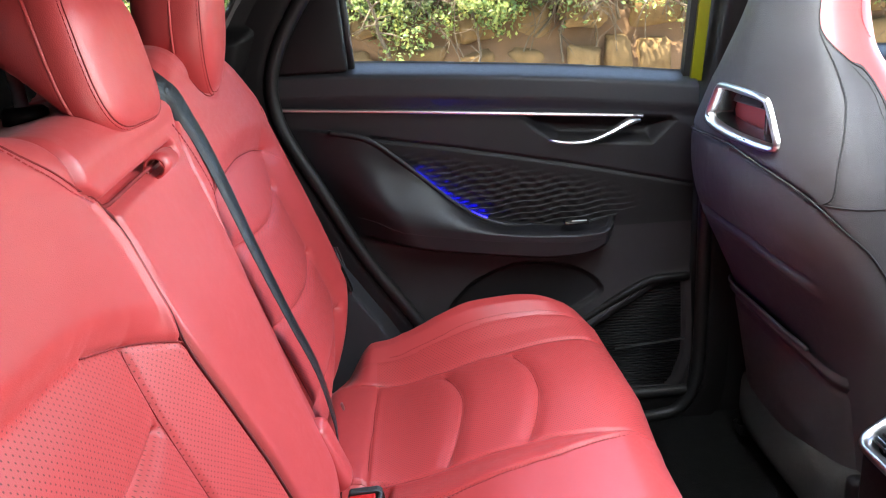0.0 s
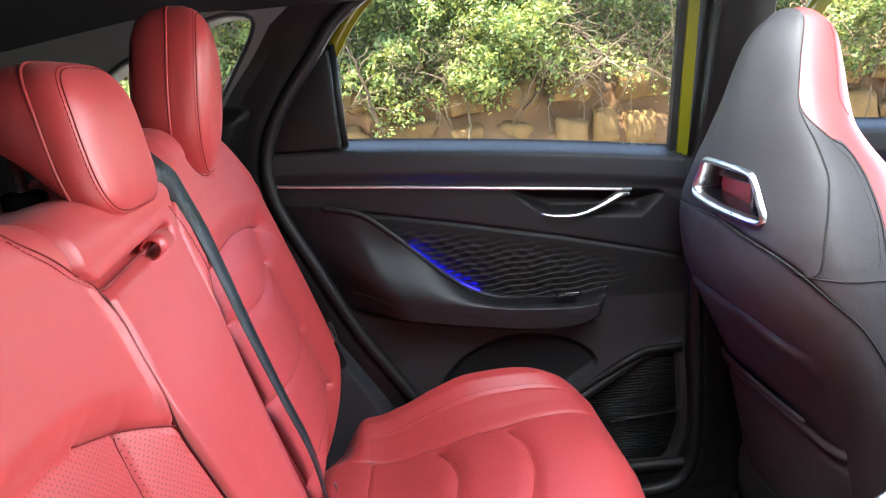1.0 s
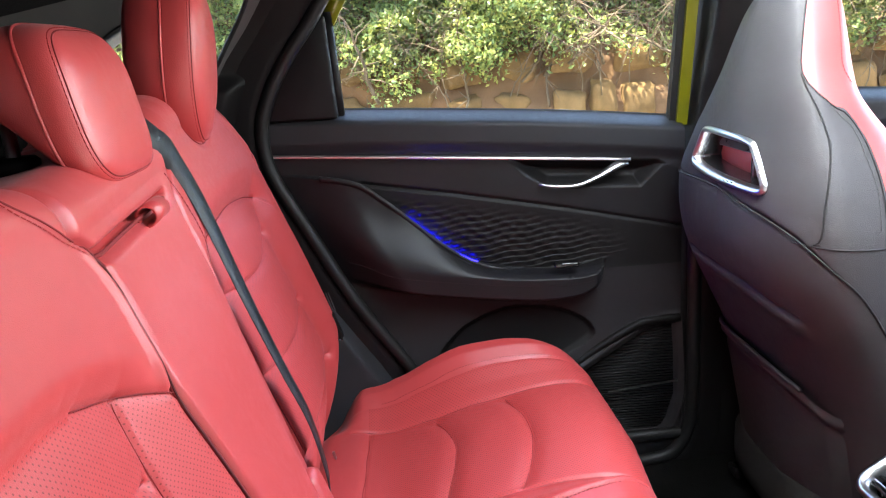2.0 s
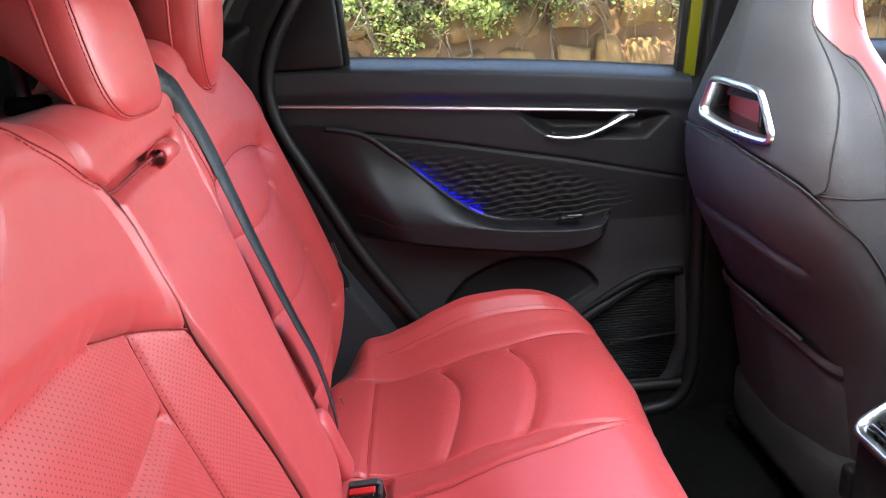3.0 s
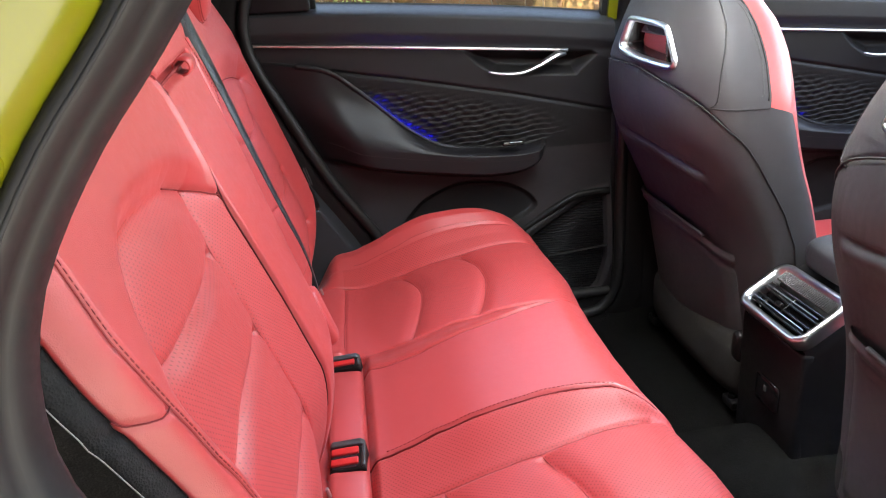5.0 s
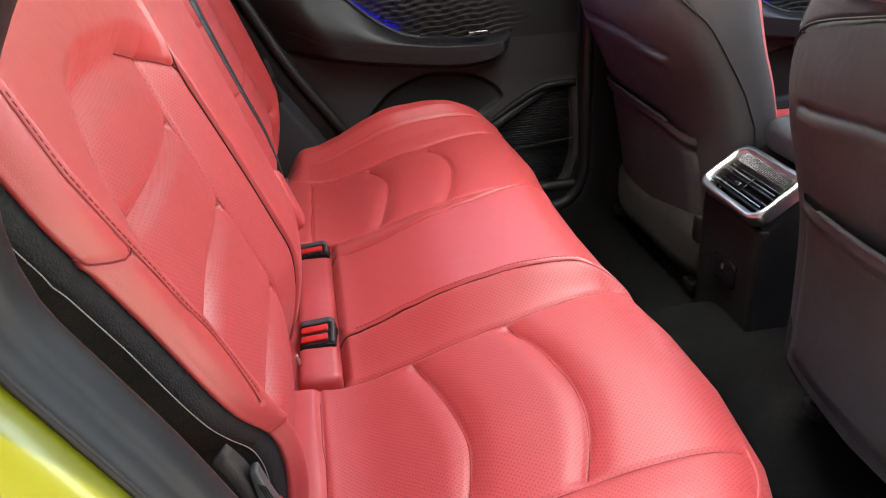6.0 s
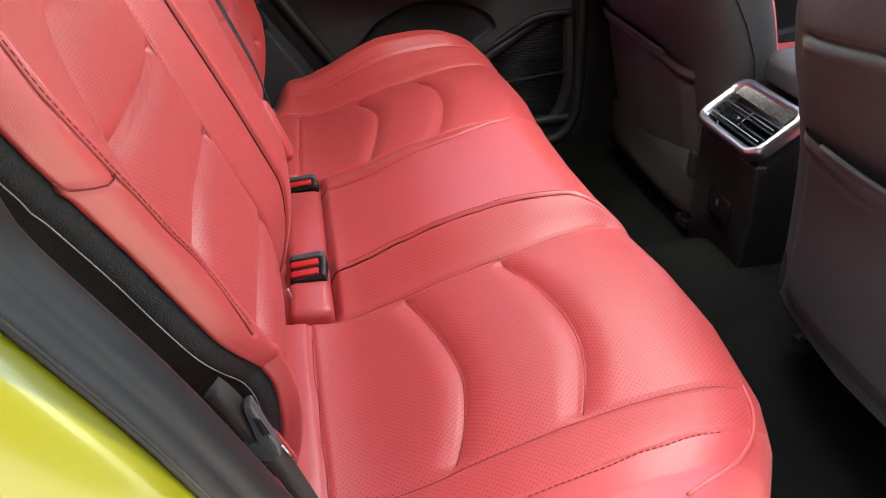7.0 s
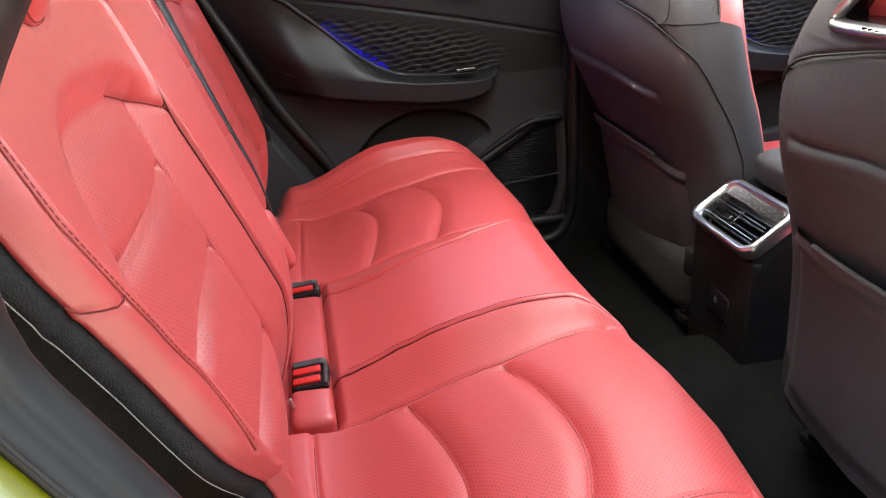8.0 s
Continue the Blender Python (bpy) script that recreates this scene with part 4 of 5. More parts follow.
def build_buckle(y, double):
    b = thing("seat_belt_buckle", "grey belt buckle with red release button in the bench" if not double else "grey double belt buckle with two red release buttons", "belt buckle", (0.121, y, 0.506), "belt buckles")
    b.rotation_euler = (radians(8), radians(-6), radians(-4))
    n = 2 if double else 1
    d = 0.021
    part("housing", prism_bm([(-0.026, -0.02), (0.027, -0.02), (0.027, 0.003), (0.022, 0.008), (-0.022, 0.008), (-0.026, 0.003)], "y", -d * n - 0.003, 0.010, 0.003), m_plastic, b)
    part("bezel", prism_bm([(-0.026, 0.0), (0.026, 0.0), (0.026, 0.009), (0.020, 0.014), (-0.022, 0.014), (-0.026, 0.009)], "y", 0.0, 0.012, 0.002), m_grip, b, "grey bezel")
    part("side_rim", box_bm((0.006, d * n, 0.010), (0.024, -d * n / 2, 0.006), 0.002), m_grip, b, "grey bezel")
    for k in range(n):
        part("release_button", box_bm((0.040, 0.013, 0.006), (-0.003, -0.008 - d * k, 0.009), 0.002, seg=3), m_redplastic, b, "red release button", True)
        part("slot", box_bm((0.036, 0.005, 0.004), (-0.003, -0.018 - d * k, 0.0075), 0.001), m_gloss, b)


def rounded(name, center, half, mat, parent, powers=(0.55, 0.55), lean=0.0, taper=0.0, label="", n=49, m=37, pinch=0.0):
    """A padded block: superellipsoid, narrower towards the top by taper, leaning back by lean degrees."""
    th, ph = np.linspace(0, 2 * math.pi, n), np.linspace(-math.pi / 2, math.pi / 2, m)
    T, F = np.meshgrid(th, ph, indexing="ij")

    def p(v, e):
        return np.sign(v) * np.abs(v) ** e
    x, y, z = p(np.cos(F), powers[1]) * p(np.cos(T), powers[0]), p(np.cos(F), powers[1]) * p(np.sin(T), powers[0]), p(np.sin(F), powers[1])
    w = 1 - taper * (z + 1) / 2
    w = w * (1 - pinch * np.clip(-z, 0, 1) ** 2)
    P = np.stack([x * half[0], y * half[1] * w, z * half[2]], -1)
    c, s = math.cos(radians(lean)), math.sin(radians(lean))
    Q = np.stack([P[..., 0] * c - P[..., 2] * s, P[..., 1], P[..., 0] * s + P[..., 2] * c], -1) + np.array(center)
    return sheet(name, Q, mat, parent, label), Q


STATIONS = [(-0.075, 0.0), (-0.074, 0.40), (-0.068, 0.72), (-0.055, 0.88), (-0.030, 0.965), (-0.006, 1.0), (-0.002, 0.995), (0.0, 0.985), (0.002, 0.995), (0.006, 1.0), (0.022, 0.995), (0.034, 0.965), (0.041, 0.925), (0.0425, 0.905), (0.044, 0.895), (0.050, 0.80), (0.055, 0.60), (0.0575, 0.35), (0.058, 0.0)]


def headrest(name, at, w, h, power, lean, top, bottom, back, face, parent, label, tuck=0.0):
    """A padded headrest lofted from back to front, with a piped seam at its middle and a stitched one round its face."""
    th = np.linspace(0, 2 * math.pi, 73)
    cy, cz = np.sign(np.cos(th)) * np.abs(np.cos(th)) ** power, np.sign(np.sin(th)) * np.abs(np.sin(th)) ** power
    rows = []
    for dx, k in STATIONS:
        dx *= back if dx < 0 else face
        z = cz * h * k
        u = cz * k
        y = cy * w * k * (1 - top * np.clip(u, 0, 1) ** 2 - bottom * np.clip(-u, 0, 1) ** 2)
        x = dx - math.tan(radians(lean)) * z - 0.012 * np.clip(u, 0, 1) ** 3 + 0.08 * tuck * np.clip(-u, 0, 1) ** 2
        z = np.where(cz < 0, z + tuck * min(1.0, max(0.0, -dx / 0.06)) * np.clip(-u / max(k, 0.01), 0, 1), z)
        rows.append(np.stack([x + at[0], y + at[1], z + at[2]], -1))
    Q = np.array(rows)
    ob = sheet(name, Q, m_red, parent, label)
    mid = Q.mean((0, 1))
    ring = Q[7] + (Q[7] - mid) / np.linalg.norm(Q[7] - mid, axis=1)[:, None] * 0.001
    part("piping", tube_bm(ring, 0.0019, 8, cap=False), m_red, ob, "", True)
    part("seam", tube_bm(Q[13], 0.0009, 6, cap=False), m_seamred, ob, "", True)
    c = Q[13] * 0.6 + Q[11] * 0.4
    c = c + (c - mid) / np.linalg.norm(c - mid, axis=1)[:, None] * 0.0008
    part("stitching", stitches_bm(c, 0.006, 0.0042, 0.0007), m_redthread, ob, "red thread seam")
    return ob


def build_rear_headrests():
    for s in (-1, 1):
        x, y, z = seat_axes(-0.074, s * 0.3825, 1.190)
        headrest("headrest", (x, y, z), 0.067, 0.126, 0.70, -5, 0.42, 0.42, 0.85, 0.92, BENCH, "tall red leather headrest")
    h = thing("centre_headrest", "low red leather centre headrest on chrome posts", "headrest", (0, 0, 0))
    headrest("pad", (-0.095, 0.0, 1.177), 0.092, 0.079, 0.46, 10, 0.10, 0.08, 1.0, 0.72, h, "", 0.070)
    for dy in (-0.06, 0.06):
        part("post", tube_bm([(-0.136, dy, 1.06), (-0.140, dy, 1.17)], 0.0065, 12), m_chrome, h, "chrome post", True)
        part("guide", tube_bm([(-0.137, dy, 1.118), (-0.137, dy, 1.130), (-0.137, dy, 1.134)], [0.021, 0.021, 0.017], 20), m_plastic, h, "black plastic guide", True)


def build_belts():
    b = thing("seat_belt", "black webbing seat belt lying down the backrest", "seat belt", (0, 0, 0), "seat belts")
    pts = [seat_axes(-0.16, 0.13, 1.15), seat_axes(-0.09, 0.14, 1.150)] + [seat_axes(xb(z) + 0.010, y, z) for y, z in ((0.150, 1.118), (0.178, 1.08), (0.192, 1.035), (0.190, 0.97), (0.184, 0.905), (0.184, 0.80), (0.188, 0.72))] + [(0.0905, 0.152, 0.655), (0.0925, 0.147, 0.62), (0.0935, 0.143, 0.585), (0.088, 0.14, 0.53)]
    c = smooth_curve(pts, 0.01)
    k = np.linspace(0, 1, len(c))
    sides = [(float(np.interp(t, [0, 0.15, 0.25, 0.4, 0.6, 1], [0.35, 0.30, 0.16, 0.06, -0.04, -0.14])), 1, 0.05 - 0.10 * t) for t in k]
    part("webbing", ribbon_bm(c, sides, 0.037, 0.0014), m_web, b, "", True)
    x, y, z = seat_axes(-0.135, 0.13, 1.150)
    part("belt_guide", box_bm((0.05, 0.062, 0.014), (x, y, z - 0.006), 0.005, seg=3), m_plastic, b, "black plastic belt guide", True)
    # belt at the near seat side, with its tongue
    b = thing("seat_belt", "worn dark seat belt with grey plastic tongue beside the bench", "seat belt", (0, 0, 0), "seat belts")
    c = smooth_curve([(0.072, -0.668, 0.768), (0.080, -0.664, 0.750), (0.091, -0.662, 0.716), (0.105, -0.660, 0.680), (0.117, -0.660, 0.640), (0.14, -0.66, 0.56), (0.16, -0.655, 0.47)], 0.008)
    part("webbing", ribbon_bm(c, (0.75, 0.60, 0.25), 0.016, 0.0016), m_beltbrown, b, "", True)
    grip = [(0.088, 0.745), (0.094, 0.748), (0.102, 0.719), (0.106, 0.708), (0.107, 0.697), (0.101, 0.692), (0.086, 0.695), (0.081, 0.702), (0.083, 0.711), (0.0925, 0.711)]
    part("tongue", prism_bm(grip, "y", -0.668, -0.656, 0.0022, 3), m_grip, b, "grey plastic tongue grip", True)
    for k in range(3):
        part("grip_slot", tube_bm([(0.0935 + 0.002 * k, -0.6685, 0.736 - 0.001 * k), (0.098 + 0.002 * k, -0.6685, 0.719)], 0.0006, 5), m_plastic, b)
    plate = part("tongue_plate", prism_bm([(0.100, 0.709), (0.1045, 0.7085), (0.1155, 0.679), (0.109, 0.680)], "y", -0.655, -0.652, 0.0006), m_redthread, b, "red rimmed tongue plate")
    part("plate_tip", tube_bm([(0.1065, -0.6562, 0.695), (0.1115, -0.6562, 0.684)], 0.0013, 6), m_chrome, plate, "steel edge", True)


# ---- far door ----
ARM_TOP = [(-0.10, 1.0), (-0.01, 0.990), (0.056, 0.980), (0.132, 0.961), (0.184, 0.923), (0.248, 0.866), (0.302, 0.818), (0.358, 0.782), (0.427, 0.762), (0.546, 0.750), (0.62, 0.758), (0.64, 0.766), (0.8, 0.80)]
ARM_LIP = [(-0.1, 0.87), (0.05, 0.84), (0.132, 0.815), (0.196, 0.785), (0.308, 0.765), (0.42, 0.750), (0.537, 0.742), (0.60, 0.748), (0.64, 0.76), (0.8, 0.79)]
ARM_LOW = [(-0.1, 0.79), (0.134, 0.748), (0.247, 0.724), (0.363, 0.706), (0.480, 0.692), (0.551, 0.694), (0.58, 0.701), (0.600, 0.712), (0.617, 0.728), (0.628, 0.748), (0.635, 0.768), (0.8, 0.80)]
D_SEAM = [(-0.1, 1.0), (0.159, 0.953), (0.320, 0.924), (0.547, 0.878), (0.789, 0.822), (0.9, 0.8)]
SILL = [(-0.1, 1.112), (0.113, 1.106), (0.33, 1.092), (0.551, 1.074), (0.765, 1.051), (0.80, 1.046)]
STRIP = [(-0.05, 1.026), (0.214, 1.007), (0.436, 0.989), (0.684, 0.969)]
POCKET_PTS = [(0.275, 0.588), (0.30, 0.615), (0.339, 0.646), (0.424, 0.676), (0.519, 0.668), (0.575, 0.645), (0.603, 0.62), (0.608, 0.597), (0.565, 0.569), (0.50, 0.545), (0.3, 0.53)]
POCKET = [tuple(float(v) for v in q) for q in smooth_curve(POCKET_PTS + POCKET_PTS[:1], 0.01)[:-1]]
SPEAKER = [(0.555, 0.502), (0.595, 0.530), (0.660, 0.568), (0.723, 0.603), (0.785, 0.612), (0.785, 0.450), (0.766, 0.388), (0.745, 0.362), (0.60, 0.37)]
RECESS = [(0.425, 0.992), (0.469, 0.947), (0.513, 0.919), (0.709, 0.906), (0.761, 0.954), (0.745, 0.966)]
DOOR_Y = 0.715
ARM_TOP, ARM_LIP, ARM_LOW, SILL = [[tuple(float(v) for v in q) for q in smooth_curve(t, 0.01)] for t in (ARM_TOP, ARM_LIP, ARM_LOW, SILL)]


def door_y(X, Z):
    """Inner face of the door panel."""
    Y = np.full(X.shape, DOOR_Y)
    sill = lerp(X, SILL)
    # upper pad rolls towards the glass
    Y += 0.05 * sstep(-0.035, 0.0, Z - sill) ** 2 - 0.012 * sstep(-0.09, -0.06, Z - sill)
    top, lip, low = lerp(X, ARM_TOP), lerp(X, ARM_LIP), lerp(X, ARM_LOW)
    end = sstep(0.645, 0.60, X)
    rear = sstep(0.30, 0.12, X)
    up = 1 - sstep(0, 1, (Z - lip) / np.maximum(top - lip, 0.01))
    up = np.where(Z > lip, up ** (0.6 + 0.9 * rear), 1.0)
    dn = sstep(-0.012, 0.012, Z - low)
    arm = np.where(Z > lip, 0.020 * sstep(-0.003, -0.006, Z - top) * sstep(0.47, 0.40, X) + (0.058 - 0.020) * up, 0.058) * dn * end
    back = np.interp(Z, [q[1] for q in OPEN_FAR[::-1]], [q[0] for q in OPEN_FAR[::-1]])
    Y -= arm * sstep(-0.01, 0.13, X - back)
    # wave relief of the insert, fading out to the front
    ins = (Z < lerp(X, D_SEAM) - 0.004) & (Z > top + 0.004)
    row = Z - 0.10 * X + 0.0018 * np.sin(X * 2 * math.pi / 0.09)
    saw = (row / 0.0125) % 1.0
    shift = np.floor(row / 0.0125) % 2 * 0.5
    cell = 1.8 * (saw - 0.5) * np.clip(np.sin(((X / 0.034 + shift) % 1.0) * math.pi), 0, 1) ** 3.5
    near_line = lerp(X, D_SEAM) - Z
    Y -= np.where(ins, 0.0042 * cell * sstep(0.72, 0.50, X) * sstep(0.01, 0.06, near_line), 0)
    # lines
    Y += 0.005 * np.exp(-(np.abs(Z - lerp(X, D_SEAM)) / 0.0035) ** 2) * (X > 0.14)
    d = line_dist(X, Z, RECESS + RECESS[:1])
    rec = inside(X, Z, RECESS)
    Y += np.where(rec, 0.028 * sstep(0, 0.03, d), 0)
    d = line_dist(X, Z, POCKET + POCKET[:1])
    Y += np.where(inside(X, Z, POCKET), 0.009 * sstep(0, 0.012, d), 0)
    d = line_dist(X, Z, SPEAKER + SPEAKER[:1])
    Y += np.where(inside(X, Z, SPEAKER), 0.014 * sstep(0, 0.008, d), -0.006 * np.exp(-((d - 0.012) / 0.008) ** 2))
    Y -= 0.02 * sstep(0.66, 0.50, Z)
    return Y


def build_rear_door():
    door = thing("rear_door", "closed car door with black padded panel and chrome strip", "car door", (0, 0, 0), "car doors")
    xs, v = np.linspace(-0.06, 0.795, 300), np.concatenate([np.linspace(0, 0.44, 90), np.linspace(0.44, 0.62, 130)[1:], np.linspace(0.62, 1, 130)[1:]])
    X, V = np.meshgrid(xs, v, indexing="ij")
    Z = 0.36 + V * (lerp(X, SILL) - 0.36)
    Y = door_y(X, Z)
    P = np.stack([X, Y, Z], -1)
    x, z = (X[:-1, :-1] + X[1:, 1:]) / 2, (Z[:-1, :-1] + Z[1:, 1:]) / 2
    reg = np.full(x.shape, 3)
    strip = lerp(x, STRIP)
    top, low, seam = lerp(x, ARM_TOP), lerp(x, ARM_LOW), lerp(x, D_SEAM)
    reg[z > np.where(x > 0.60, np.minimum(low, 0.742), low)] = 2
    reg[z > top] = 1
    reg[(z > seam) & (z > top)] = 4
    reg[z > np.where(x > 0.7, 0.968 - 0.3 * (x - 0.7), strip)] = 0
    reg[inside(x, z, RECESS)] = 5
    reg[inside(x, z, POCKET)] = 6
    reg[(x > 0.632) & (z > 0.742) & (z < seam)] = 1
    grid_parts(P, np.stack([X, Z], -1), reg, [("upper_pad", m_doorpad, "black padded upper sill"), ("patterned_insert", m_doorplastic, "black insert with wave relief"), ("armrest", m_door, "black leather armrest"),
                                              ("lower_panel", m_doorlow, ""), ("middle_panel", m_door, ""), ("handle_recess", m_doorplastic, ""), ("door_pocket", m_plastic, "black plastic door pocket")], door)
    c = smooth_curve([(x, float(DOOR_Y - 0.012), float(lerp(x, STRIP))) for x in np.linspace(-0.05, 0.684, 12)], 0.02)
    part("trim_strip", ribbon_bm(c, (0, 0.35, 1), 0.0065, 0.004), m_strip, door, "thin chrome trim strip", True)
    c = smooth_curve([(0.497, DOOR_Y - 0.010, 0.932), (0.53, DOOR_Y - 0.014, 0.926), (0.575, DOOR_Y - 0.015, 0.926), (0.617, DOOR_Y - 0.014, 0.940), (0.655, DOOR_Y - 0.010, 0.958), (0.678, DOOR_Y - 0.004, 0.964)], 0.006)
    wd = np.interp(np.linspace(0, 1, len(c)), [0, 0.15, 0.55, 0.85, 1], [0.0022, 0.0035, 0.006, 0.0095, 0.009])
    part("handle", tube_bm(c, list(wd), 12, flat=0.6), m_chrome, door, "chrome pull handle", True)
    # light strip behind the lip of the armrest's shoulder
    c = [(x, DOOR_Y - 0.0195 + 0.018 * float(sstep(0.40, 0.47, np.array([x]))[0]), float(lerp(x, ARM_TOP)) - 0.0035) for x in np.linspace(0.06, 0.46, 40)]
    part("shoulder_lip", ribbon_bm(smooth_curve(c, 0.012), (0, -0.1, 1), 0.011, 0.003), m_door, door, "", True)
    c = [(x, DOOR_Y - 0.003, float(lerp(x, ARM_TOP)) - 0.003) for x in np.linspace(0.225, 0.365, 20)]
    part("ambient_light", tube_bm(c, 0.0026, 6), m_blue, door, "glowing blue light strip", True)
    # window switch
    part("window_switch", box_bm((0.05, 0.022, 0.010), (0.543, DOOR_Y - 0.038, 0.768), 0.003), m_gloss, door, "gloss black window switch")
    part("switch_rim", box_bm((0.030, 0.003, 0.002), (0.548, DOOR_Y - 0.05, 0.772), 0.0006), m_chrome, door, "chrome switch rim")
    # speaker grille
    bm = bmesh.new()
    for k in range(42):
        z = 0.372 + k * 0.0062
        xl = [x for x in np.linspace(0.55, 0.785, 120) if inside(np.array([x]), np.array([z]), SPEAKER)[0]]
        if len(xl) > 3:
            c = [(x, DOOR_Y + 0.010 - 0.02 * float(sstep(0.66, 0.50, np.array([z]))[0]), z) for x in (xl[0] + 0.006, (xl[0] + xl[-1]) / 2, xl[-1] - 0.006)]
            tube_bm(c, 0.0021, 5, bm)
    part("speaker_grille", bm, m_doorplastic, door, "ribbed black speaker grille", True)
    c = smooth_curve([(0.535, DOOR_Y - 0.012, 0.518), (0.583, DOOR_Y - 0.010, 0.549), (0.632, DOOR_Y - 0.009, 0.578), (0.690, DOOR_Y - 0.008, 0.609), (0.725, DOOR_Y - 0.008, 0.619), (0.79, DOOR_Y - 0.008, 0.622)], 0.01)
    part("speaker_rim", tube_bm(c, 0.0095, 10), m_plastic, door, "raised rim over the speaker", True)
    c = [(x, DOOR_Y - 0.024, 0.471 + 0.09 * (x - 0.636)) for x in (0.630, 0.70, 0.781)]
    part("grille_strip", ribbon_bm(c, (0, 0, 1), 0.004, 0.003), m_chrome, door, "thin chrome strip")
    pts = [(x, float(DOOR_Y - 0.0595), float(lerp(x, ARM_LIP)) - 0.012) for x in np.linspace(0.10, 0.60, 60)]
    part("stitching", stitches_bm(pts, 0.006, 0.004, 0.0005), m_beltbrown, door, "dark red thread seam")
    # window frame: rear triangle, sashes, glass
    g = prism_bm([(0.10, 1.085), (0.775, 1.035), (0.79, 1.36), (0.17, 1.40), (0.09, 1.25)], "y", 0.745, 0.749)
    gl = part("window_pane", g, m_glass, door, "clear side window glass")
    gl.visible_shadow = False
    tri = prism_bm([(-0.03, 1.09), (0.108, 1.09), (0.100, 1.284), (0.06, 1.26), (0.0, 1.18)], "y", 0.70, 0.74, 0.006)
    part("quarter_cover", tri, m_doorplastic, door, "black triangular window cover", True)
    part("division_bar", tube_bm([(0.112, 0.735, 1.08), (0.104, 0.725, 1.29)], 0.009, 8), m_rubber, door, "", True)
    c = smooth_curve([(0.103, 0.735, 1.275), (0.135, 0.725, 1.325), (0.18, 0.715, 1.375), (0.25, 0.70, 1.42)], 0.02)
    part("sash", ribbon_bm(c, (1, 0, -0.7), 0.03, 0.02), m_yellow, door, "yellow painted window sash", True)
    part("sash", ribbon_bm([(0.795, 0.738, 1.03), (0.812, 0.70, 1.42)], (1, 0, 0), 0.022, 0.03), m_yellow, door, "yellow painted window sash")
    part("window_seal", ribbon_bm([(0.778, 0.742, 1.03), (0.795, 0.705, 1.42)], (1, 0, 0), 0.014, 0.02), m_rubber, door)
    c = [(x, 0.755, float(lerp(x, SILL)) - 0.006) for x in np.linspace(-0.02, 0.80, 14)]
    part("sill_seal", tube_bm(c, 0.006, 8), m_rubber, door, "", True)
    part("outer_skin", prism_bm([(-0.05, 1.05), (0.80, 1.03), (0.80, 0.30), (0.30, 0.30), (0.05, 0.7)], "y", 0.80, 0.82, 0.004), m_yellow, door, "yellow painted door skin")
    return door


# ---- front seats ----
S_REAR = [(0.30, 0.90), (0.40, 0.885), (0.5, 0.868), (0.63, 0.842), (0.72, 0.805), (0.79, 0.772), (0.86, 0.748), (0.95, 0.742), (1.02, 0.752), (1.10, 0.765), (1.2, 0.785), (1.25, 0.805), (1.285, 0.84)]
S_FRONT = [(0.30, 1.10), (0.5, 1.085), (0.7, 1.045), (0.8, 1.015), (0.9, 0.995), (0.98, 0.987), (1.03, 0.972), (1.05, 0.963), (1.08, 0.940), (1.11, 0.922), (1.14, 0.918), (1.2, 0.915), (1.25, 0.908), (1.285, 0.875)]
S_HALF = [(0.30, 0.20), (0.36, 0.23), (0.5, 0.25), (0.65, 0.262), (0.8, 0.265), (0.9, 0.258), (0.96, 0.24), (1.02, 0.212), (1.08, 0.174), (1.14, 0.14), (1.2, 0.112), (1.25, 0.084), (1.275, 0.055), (1.285, 0.02)]
RED_T = [(0.30, 1.86), (0.86, 1.84), (0.893, 1.80), (0.907, 1.584), (0.93, 1.593), (0.98, 1.596), (1.03, 1.593), (1.072, 1.594), (1.090, 1.580), (1.105, 1.530), (1.118, 1.44), (1.130, 1.35), (1.142, 1.295), (1.156, 1.280), (1.19, 1.315), (1.25, 1.39), (1.285, 1.45)]
HOLE = [(-0.045, 0.9715), (0.037, 0.967), (0.092, 0.964), (0.125, 0.964), (0.131, 0.978), (0.119, 0.994), (0.088, 1.034), (0.075, 1.043), (0.012, 1.0485), (-0.078, 1.050), (-0.096, 1.046), (-0.107, 1.022), (-0.119, 0.997), (-0.110, 0.981), (-0.088, 0.976)]
OUT_POWER = [(0.30, 0.5), (0.95, 0.5), (1.05, 0.7), (1.15, 1.2), (1.285, 1.6)]
OUT_WIDE = [(0.30, 1.0), (0.85, 1.05), (0.98, 1.14), (1.05, 1.12), (1.13, 1.0), (1.20, 0.94), (1.285, 0.92)]
SEAT_Y = 0.415
S_REAR, S_FRONT, S_HALF = [[tuple(float(v) for v in q) for q in smooth_curve(t, 0.01)] for t in (S_REAR, S_FRONT, S_HALF)]


def cut_corners(pts, times=3):
    """Round a closed polygon."""
    for _ in range(times):
        pts = [q for i in range(len(pts)) for p, r in ((pts[i], pts[(i + 1) % len(pts)]),)
               for q in ((p[0] * 0.75 + r[0] * 0.25, p[1] * 0.75 + r[1] * 0.25), (p[0] * 0.25 + r[0] * 0.75, p[1] * 0.25 + r[1] * 0.75))]
    return pts


SEAT = {"lean": 0.0, "inner": 1}


def seat_shape(Y, Z):
    """Half width and the fullness of the outline on the side of Y: flatter towards the doors."""
    within = Y * SEAT["inner"] > 0
    w = lerp(Z, S_HALF)
    return np.where(within, w, w * lerp(Z, OUT_WIDE)), np.where(within, 1.62, lerp(Z, OUT_POWER))


